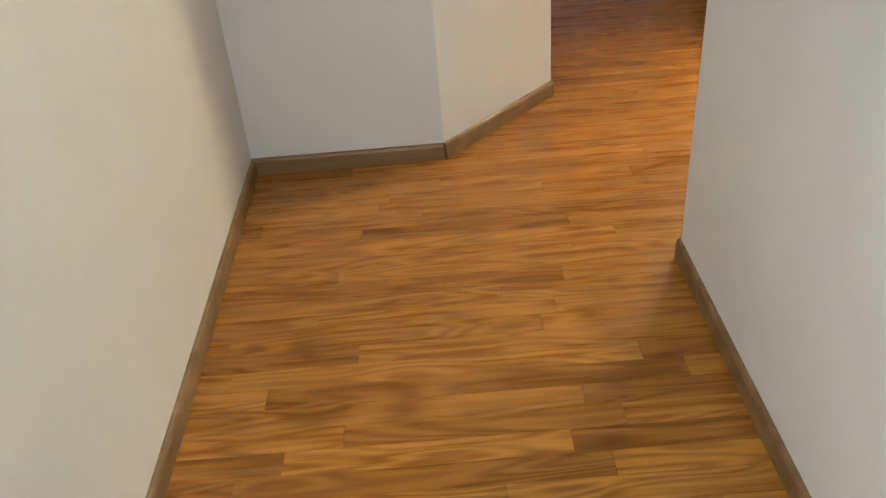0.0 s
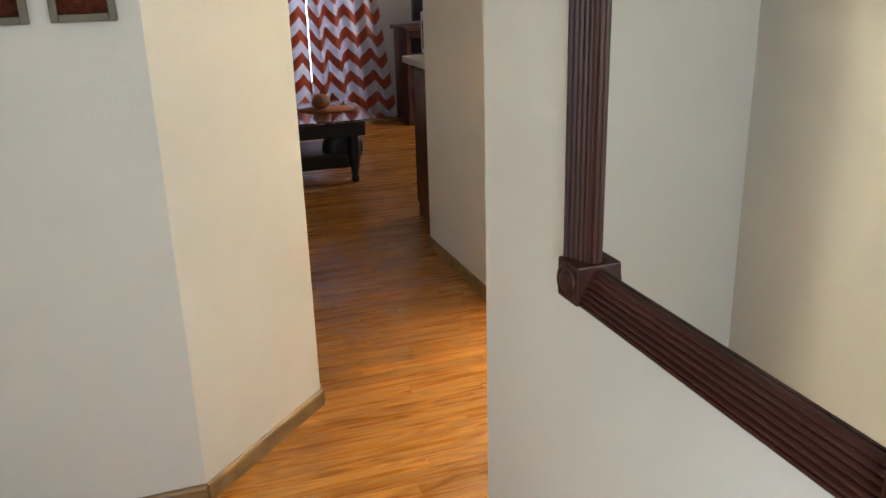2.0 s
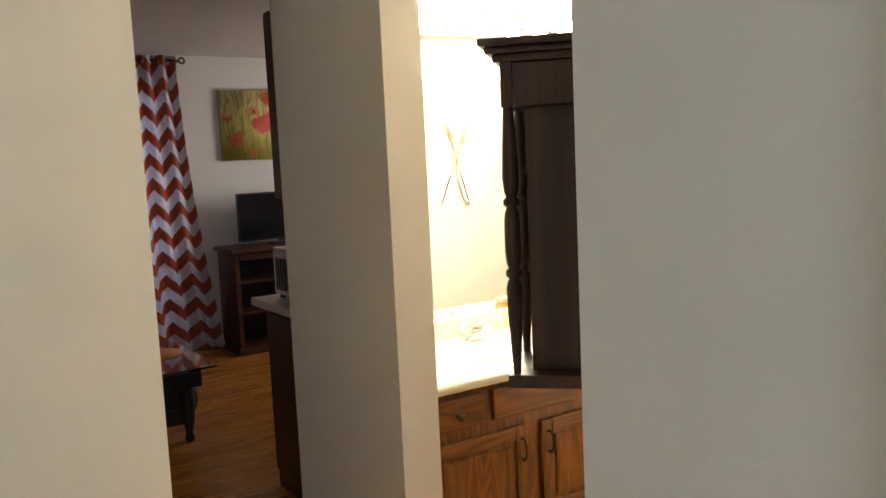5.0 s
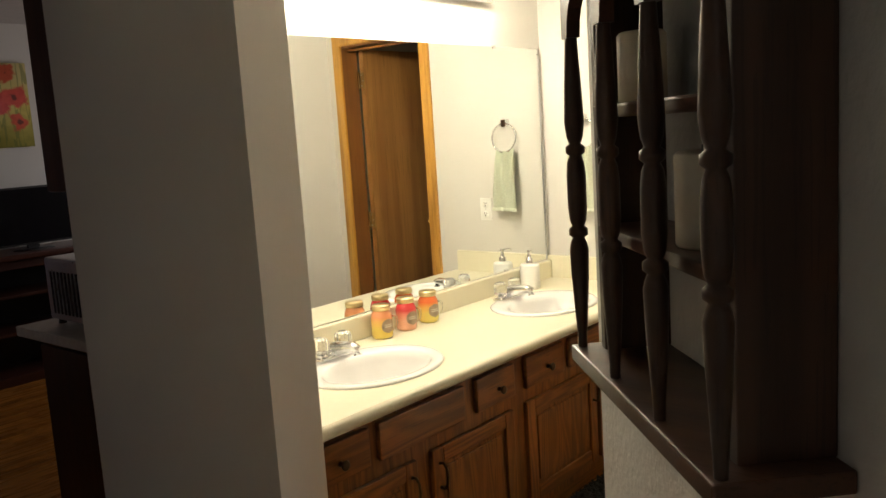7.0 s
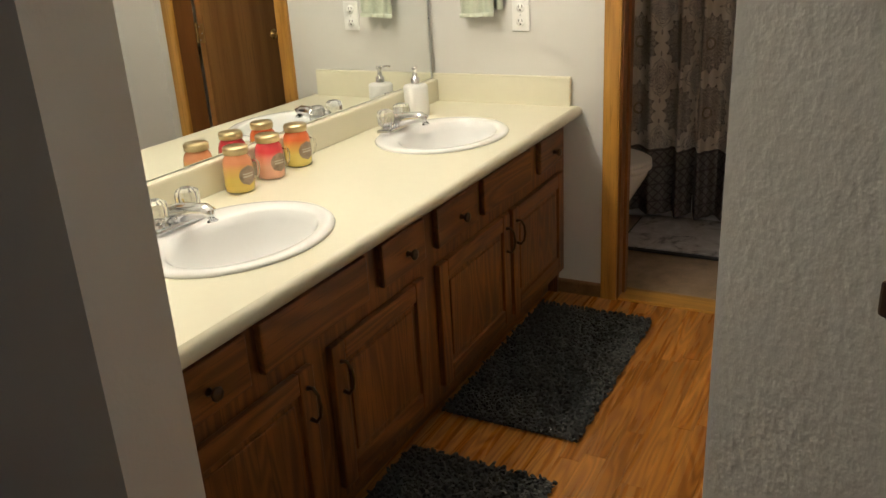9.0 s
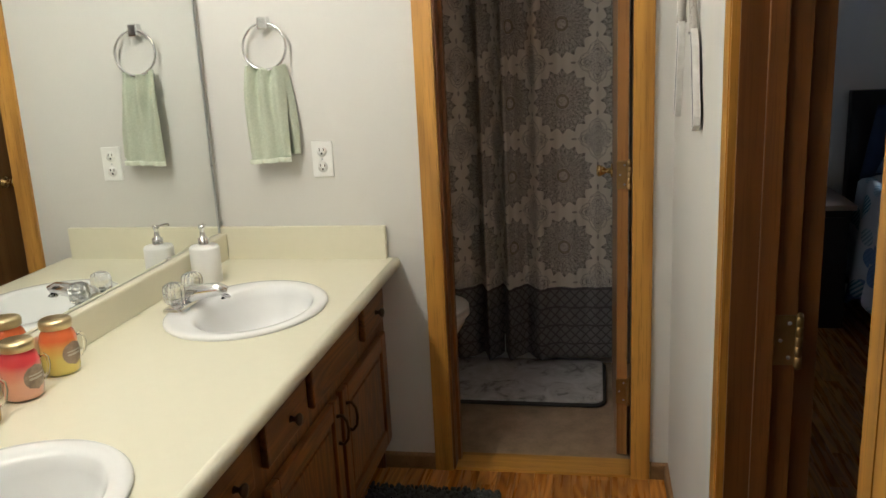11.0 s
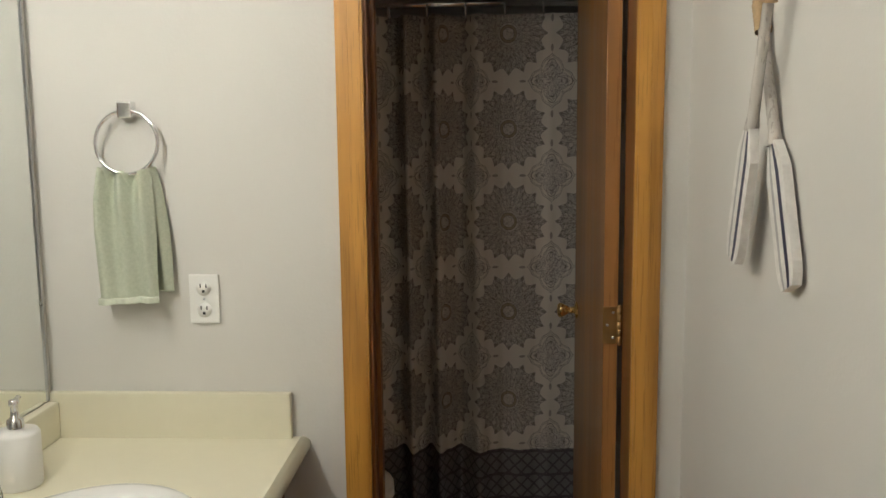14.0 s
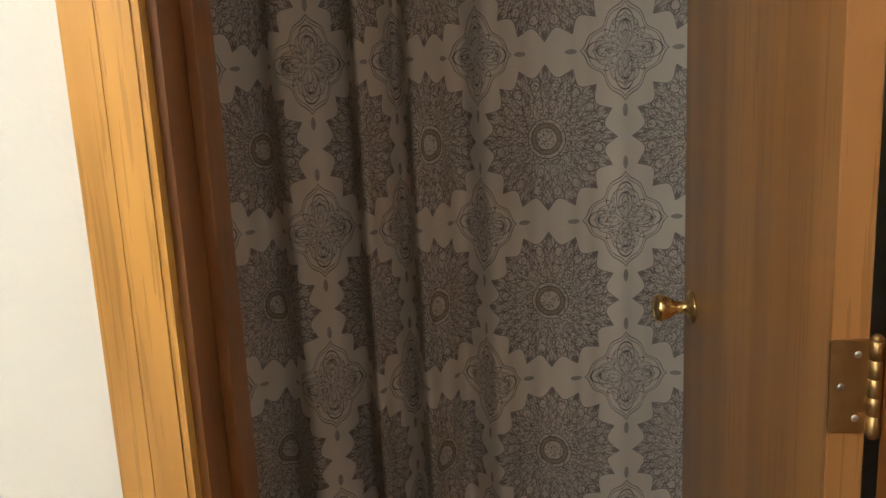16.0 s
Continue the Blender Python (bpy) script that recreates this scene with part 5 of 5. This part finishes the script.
# ---- bedroom ----
def bed():
    t = thing("bed", (4.0, 0.15, 0), "bed with a blue and white patchwork comforter and dark headboard", "bed")
    y0, y1, x0, x1, top = -0.60, 0.88, 2.95, 4.93, 0.66
    part("headboard", boxes((4.93, y0 - 0.03, 0.1, 4.995, y1 + 0.03, 1.10), bevel=0.008), NIGHT, t)
    part("headboard_panel", boxes((4.918, y0 + 0.09, 0.45, 4.931, y1 - 0.09, 1.02), bevel=0.004), NIGHT, t)
    part("mattress", boxes((x0 + 0.03, y0 + 0.03, 0.28, x1, y1 - 0.03, 0.62), bevel=0.05), SHEET, t)
    part("base", boxes((x0 + 0.06, y0 + 0.06, 0.0, x1, y1 - 0.06, 0.28), bevel=0.01), NIGHT, t)

    def quilt(u, v):
        x = x0 - 0.03 + u * (4.80 - x0)
        w = (v - 0.5) * 2
        across = (y0 + y1) / 2 + max(-1, min(1, w * 1.45)) * ((y1 - y0) / 2 + 0.02)
        drop = max(0, abs(w * 1.45) - 1) / 0.45
        puff = 0.026 * math.sin(u * 33) * math.sin(v * 34) + 0.014 * math.sin(u * 66 + v * 20) + 0.008 * math.sin(u * 25 - v * 71)
        side = (0.05 + 0.035 * math.sin(u * 44)) * drop * (1 if w > 0 else -1)
        foot = max(0, 0.03 - u) / 0.03
        return (x, across + side, top + 0.02 + puff - 0.52 * drop - 0.04 * drop * math.sin(u * 23) - 0.3 * foot)

    part("comforter", sheet(110, 80, quilt), QUILT, t, thick=0.02)
    for k, (px, py, lean, mat) in enumerate(((4.83, 0.52, 62, SHEET), (4.70, 0.46, 52, PILLOWCASE), (4.83, -0.26, 62, SHEET), (4.71, -0.24, 52, PILLOWCASE))):
        m = Matrix.Translation((px, py, top + 0.19)) @ Matrix.Rotation(radians(lean), 4, "Y") @ Matrix.Rotation(radians(6 * (k % 2)), 4, "Z")
        bm = bmesh.new()
        for sgn in (1, -1):
            sheet(18, 22, lambda u, v: ((u - 0.5) * 0.44, (v - 0.5) * 0.66, sgn * 0.075 * (max(0, (1 - (2 * u - 1) ** 4) * (1 - (2 * v - 1) ** 4))) ** 0.6), bm=bm)
        bmesh.ops.transform(bm, matrix=m, verts=bm.verts)
        bmesh.ops.remove_doubles(bm, verts=bm.verts, dist=0.0004)
        part("pillow", bm, mat, t)


bed()
ns = thing("nightstand", (4.72, 1.19, 0), "black nightstand with a pale top beside the bed", "nightstand")
part("body", boxes((4.50, 1.00, 0.0, 4.95, 1.38, 0.585), bevel=0.006), NIGHT, ns)
part("drawer", boxes((4.484, 1.02, 0.36, 4.499, 1.36, 0.55), bevel=0.003), NIGHT, ns)
part("top", boxes((4.47, 0.98, 0.586, 4.97, 1.40, 0.612), bevel=0.005), plain("pale_wood_top", (0.30, 0.22, 0.16), 0.5, vary=0.1), ns, "pale wooden top")
bp = thing("canvas_picture", (4.99, 0.1, 1.58), "dim blue and brown seascape canvas on the bedroom wall", "picture")
part("stretcher", boxes((4.966, -0.46, 1.58, 4.997, 0.56, 2.13), bevel=0.002), GREY_FRAME, bp)
part("print", sheet(1, 1, lambda u, v: (4.9635, 0.56 - 1.02 * u, 1.58 + 0.55 * v)), SEA, bp, thick=0.002)


# ---- living room and kitchen seen through the passage ----
def chevron_curtain(y0x, y1x, seed, label):
    t = thing("window_curtain", ((y0x + y1x) / 2, 7.25, 0.03), label, "curtain", "living room curtains")
    z0, z1, n = 0.03, 2.42, 120

    def where(u, v):
        spread = 1 + 0.42 * (1 - v) ** 1.6
        x = y0x + u * (y1x - y0x) * (spread if seed == 1 else 1.0)
        d = 0.045 * math.sin(u * math.pi * 9 + seed) * (0.8 + 0.3 * (1 - v)) + 0.012 * math.sin(u * 31 + 4 * v)
        return (x, 7.235 + d, z0 + v * (z1 - z0))

    run = [0.0]
    for i in range(n):
        a, b = Vector(where(i / n, 0.6)), Vector(where((i + 1) / n, 0.6))
        run.append(run[-1] + (b - a).length)
    part("cloth", sheet(n, 50, where, lambda u, v: (run[round(u * n)], z0 + v * (z1 - z0))), CHEVRON, t, thick=0.002)
    for i in range(5):
        u = (i * 2 + 0.9) / 9
        x = where(u, 1)[0]
        part("grommet", tube([(x + 0.004 * math.cos(a / 12 * 2 * math.pi), 7.245 + 0.026 * math.sin(a / 12 * 2 * math.pi), 2.379 + 0.026 * math.cos(a / 12 * 2 * math.pi)) for a in range(12)], 0.005, 6, True), STEEL, t)


chevron_curtain(0.86, 1.40, 1, "orange-red and white chevron curtain gathered beside the window")
chevron_curtain(-0.55, 0.85, 4, "orange-red and white chevron curtain drawn across the window")
cr = thing("curtain_rod", (0.4, 7.24, 2.36), "dark metal curtain rod with round finials", "rod")
part("pole", tube([(-0.7, 7.24, 2.383), (1.43, 7.24, 2.383)], 0.009, 10), BRONZE, cr)
for x in (-0.73, 1.46):
    part("finial", tube([(x + 0.022 * math.cos(a / 14 * 2 * math.pi), 7.24, 2.383 + 0.022 * math.sin(a / 14 * 2 * math.pi)) for a in range(14)], 0.008, 8, True), BRONZE, cr)
part("bracket", boxes((1.41, 7.235, 2.366, 1.425, 7.349, 2.381)), BRONZE, cr)

pp = thing("poppy_canvas", (2.02, 7.35, 1.575), "yellow canvas painted with red and orange poppies", "painting")
part("stretcher", boxes((1.765, 7.312, 1.575, 2.353, 7.349, 2.160), bevel=0.002), plain("gilt_canvas_edge", (0.30, 0.21, 0.07), 0.6), pp)
part("painting", sheet(1, 1, lambda u, v: (1.765 + 0.588 * u, 7.309, 1.575 + 0.585 * v)), POPPY, pp, thick=0.002)

tv = thing("television", (2.12, 7.06, 0.87), "flat black television standing on the dark wooden stand", "television")
part("bezel", boxes((1.762, 7.045, 0.905, 2.52, 7.085, 1.303), bevel=0.004), BLACK, tv)
part("screen", boxes((1.776, 7.041, 0.920, 2.506, 7.0448, 1.290)), SCREEN, tv)
part("neck", boxes((2.10, 7.055, 0.88, 2.18, 7.08, 0.907), bevel=0.003), BLACK, tv)
part("foot", lathe([(0, 0), (0.14, 0), (0.14, 0.006), (0.10, 0.010), (0, 0.012)], (2.14, 7.06, 0.869), 28, sy=0.6), BLACK, tv)

ts = thing("tv_stand", (2.2, 7.1, 0), "dark reddish wooden corner stand with open shelves", "tv stand")
part("top", boxes((1.625, 6.86, 0.835, 2.78, 7.33, 0.868), bevel=0.006), STAND, ts)
for x in (1.655, 2.715):
    part("side", boxes((x, 6.90, 0.06, x + 0.035, 7.32, 0.834), bevel=0.003), STAND, ts)
part("shelf", boxes((1.691, 6.90, 0.58, 2.714, 7.31, 0.60), bevel=0.002), STAND, ts)
part("shelf", boxes((1.691, 6.90, 0.33, 2.714, 7.31, 0.35), bevel=0.002), STAND, ts)
part("plinth", boxes((1.64, 6.885, 0.0, 2.765, 7.325, 0.059), bevel=0.004), STAND, ts)
part("arch_rail", boxes((1.691, 6.895, 0.77, 2.714, 6.915, 0.834), bevel=0.003), STAND, ts)
part("back_panel", boxes((1.691, 7.312, 0.06, 2.714, 7.322, 0.834)), BLACK, ts)

ck = thing("kitchen_cabinet", (2.0, 3.9, 0), "dark wooden kitchen base cabinet at the end of the counter", "cabinet")
part("body", boxes((0.852, 3.58, 0.0, 3.2, 4.16, 0.866), bevel=0.003), KITCHEN, ck)
part("end_panel", boxes((0.838, 3.60, 0.09, 0.8515, 4.15, 0.85), bevel=0.003), KITCHEN, ck)
part("toe_board", boxes((0.86, 4.161, 0.0, 3.2, 4.172, 0.09)), BLACK, ck)
single("kitchen_countertop", boxes((0.818, 3.58, 0.868, 3.25, 4.285, 0.905), bevel=0.006), STONE, "pale speckled kitchen countertop on the dark cabinet", "countertop")
cu = thing("wall_cabinet", (1.6, 3.7, 1.4), "dark wooden kitchen wall cabinet over the counter", "cabinet")
part("body", boxes((0.832, 3.58, 1.385, 2.2, 3.92, 2.18), bevel=0.003), KITCHEN, cu)
for x in (0.836, 1.52):
    part("cabinet_door", boxes((x, 3.921, 1.39, x + 0.675, 3.94, 2.175), bevel=0.003), KITCHEN, cu)

to = thing("toaster_oven", (1.08, 4.02, 0.905), "chrome toaster oven with a wire rack on the kitchen counter", "toaster oven")
part("case", boxes((0.902, 3.86, 0.925, 1.26, 4.185, 1.148), bevel=0.012), STEEL, to)
part("side_grille", boxes(*[(0.8985, 3.90 + 0.026 * i, 0.95, 0.9025, 3.908 + 0.026 * i, 1.10) for i in range(10)]), BLACK, to)
part("glass_front", boxes((0.94, 4.186, 0.955, 1.18, 4.192, 1.12), bevel=0.003), SCREEN, to)
part("front_trim", boxes((0.915, 4.1855, 0.935, 1.25, 4.189, 0.952), (0.915, 4.1855, 1.123, 1.25, 4.189, 1.14)), STEEL, to)
part("handle", tube([(0.95, 4.192, 1.128), (0.95, 4.215, 1.128), (1.17, 4.215, 1.128), (1.17, 4.192, 1.128)], 0.006, 8), BLACK, to)
for x in (0.93, 1.23):
    for y in (3.89, 4.155):
        part("foot", lathe([(0.014, 0), (0.011, 0.021)], (x, y, 0.9055), 12), BLACK, to)


def coffee_table():
    t = thing("coffee_table", (0.42, 5.35, 0), "glass-topped coffee table on a heavy black base", "table")
    part("glass_top", boxes((-0.10, 4.92, 0.438, 0.83, 5.78, 0.450), bevel=0.004), GLASS, t, "clear glass table top")
    part("apron", boxes((-0.06, 4.97, 0.335, 0.755, 5.70, 0.437), bevel=0.006), BLACK, t)
    for x, y in ((0.70, 5.10), (0.02, 5.10), (0.70, 5.60), (0.02, 5.60)):
        part("leg", lathe([(0.022, 0), (0.030, 0.02), (0.020, 0.05), (0.034, 0.12), (0.045, 0.22), (0.038, 0.32), (0.045, 0.362)], (x, y, 0), 16), BLACK, t)
    for x in (0.05, 0.67):
        part("carved_support", lathe([(0, -0.05), (0.06, -0.05), (0.125, -0.04), (0.145, 0.0), (0.125, 0.04), (0.06, 0.05), (0, 0.05)], (x - 0.03, 5.17, 0.225), 28, m=Matrix.Rotation(radians(90), 4, "X")), BLACK, t)
    part("lower_shelf", boxes((0.02, 5.10, 0.10, 0.68, 5.60, 0.20), bevel=0.012), BLACK, t)
    part("stretcher", tube([(0.70, 5.10, 0.13), (0.50, 5.30, 0.17), (0.36, 5.35, 0.19), (0.2, 5.4, 0.17), (0.02, 5.60, 0.13)], 0.018, 10), BLACK, t)


coffee_table()
ORANGE = plain("burnt_orange_cloth", (0.40, 0.15, 0.06), 0.85, vary=0.12, size=40, bump=0.3)
single("placemat", lathe([(0, 0.451), (0.19, 0.451), (0.192, 0.454), (0, 0.456)], (0.60, 5.42, 0), 36, sy=0.85), ORANGE, "round burnt-orange mat lying on the glass table", "placemat")
pk = thing("decorative_gourd", (0.565, 5.44, 0.456), "small brown ribbed gourd on the orange mat", "gourd")
bm = lathe([(0, 0.0), (0.035, 0.002), (0.062, 0.025), (0.066, 0.05), (0.055, 0.08), (0.028, 0.098), (0, 0.10)], (0.565, 5.44, 0.456), 32)
for v in bm.verts:
    a = math.atan2(v.co.y - 5.44, v.co.x - 0.565)
    s = 1 - 0.06 * abs(math.sin(a * 4))
    v.co.x, v.co.y = 0.565 + (v.co.x - 0.565) * s, 5.44 + (v.co.y - 5.44) * s
part("body", bm, plain("gourd_skin", (0.30, 0.13, 0.06), 0.5, vary=0.2, size=30), pk)
part("stem", tube([(0.565, 5.44, 0.552), (0.567, 5.442, 0.566), (0.575, 5.446, 0.577)], 0.006, 8), KITCHEN, pk)


# ---- floor strips ----
STRIP = 0.0625


def strip_mesh(length):
    bm = box(bmesh.new(), 0, 0.0003, -0.006, length - 0.0006, STRIP - 0.0003, 0.0)
    return as_mesh("floor_strip", bm, FLOOR)


def floor_strips():
    floor = bpy.data.objects["floor_1"]
    rng = random.Random(7)
    lengths = (0.46, 0.58, 0.74, 0.92)
    meshes = {n: strip_mesh(n) for n in lengths}
    count, vs, fs = 0, [], []
    y = -2.7 + 0.0095
    while y < 7.33:
        x = -3.0 - rng.uniform(0, 0.6)
        while x < 5.0:
            n = rng.choice(lengths)
            mx, my = x + n / 2, y + STRIP / 2
            hall = -1.25 < mx < 0.25 and -0.35 < my < 2.3
            bath = 0.2 < mx < 2.9 and 1.75 < my < 2.9 and my > mx * 0.1 + 1.6
            shower = x > 3.08 and 1.93 < my < 3.45
            if (hall or bath) and count < 300:
                ob = bpy.data.objects.new("floor_strip", meshes[n])
                scene.collection.objects.link(ob)
                ob.location = (x, y, 0)
                ob.parent = floor
                count += 1
            elif not shower:
                hi = min(x + n, 3.075) if 1.93 < my < 3.45 else x + n
                k = len(vs)
                for zz in (-0.006, 0.0):
                    vs += [(x, y + 0.0003, zz), (hi - 0.0006, y + 0.0003, zz), (hi - 0.0006, y + STRIP - 0.0003, zz), (x, y + STRIP - 0.0003, zz)]
                fs += [(k + 4, k + 5, k + 6, k + 7), (k, k + 1, k + 5, k + 4), (k + 1, k + 2, k + 6, k + 5), (k + 2, k + 3, k + 7, k + 6), (k + 3, k, k + 4, k + 7)]
            x += n
        y += STRIP
    me = bpy.data.meshes.new("floor_strips")
    me.from_pydata(vs, [], fs)
    me.materials.append(FLOOR_REST)
    rest = new("floor_strips", me)
    rest.parent = floor
    tagged(rest, kind="stuff")


floor_strips()
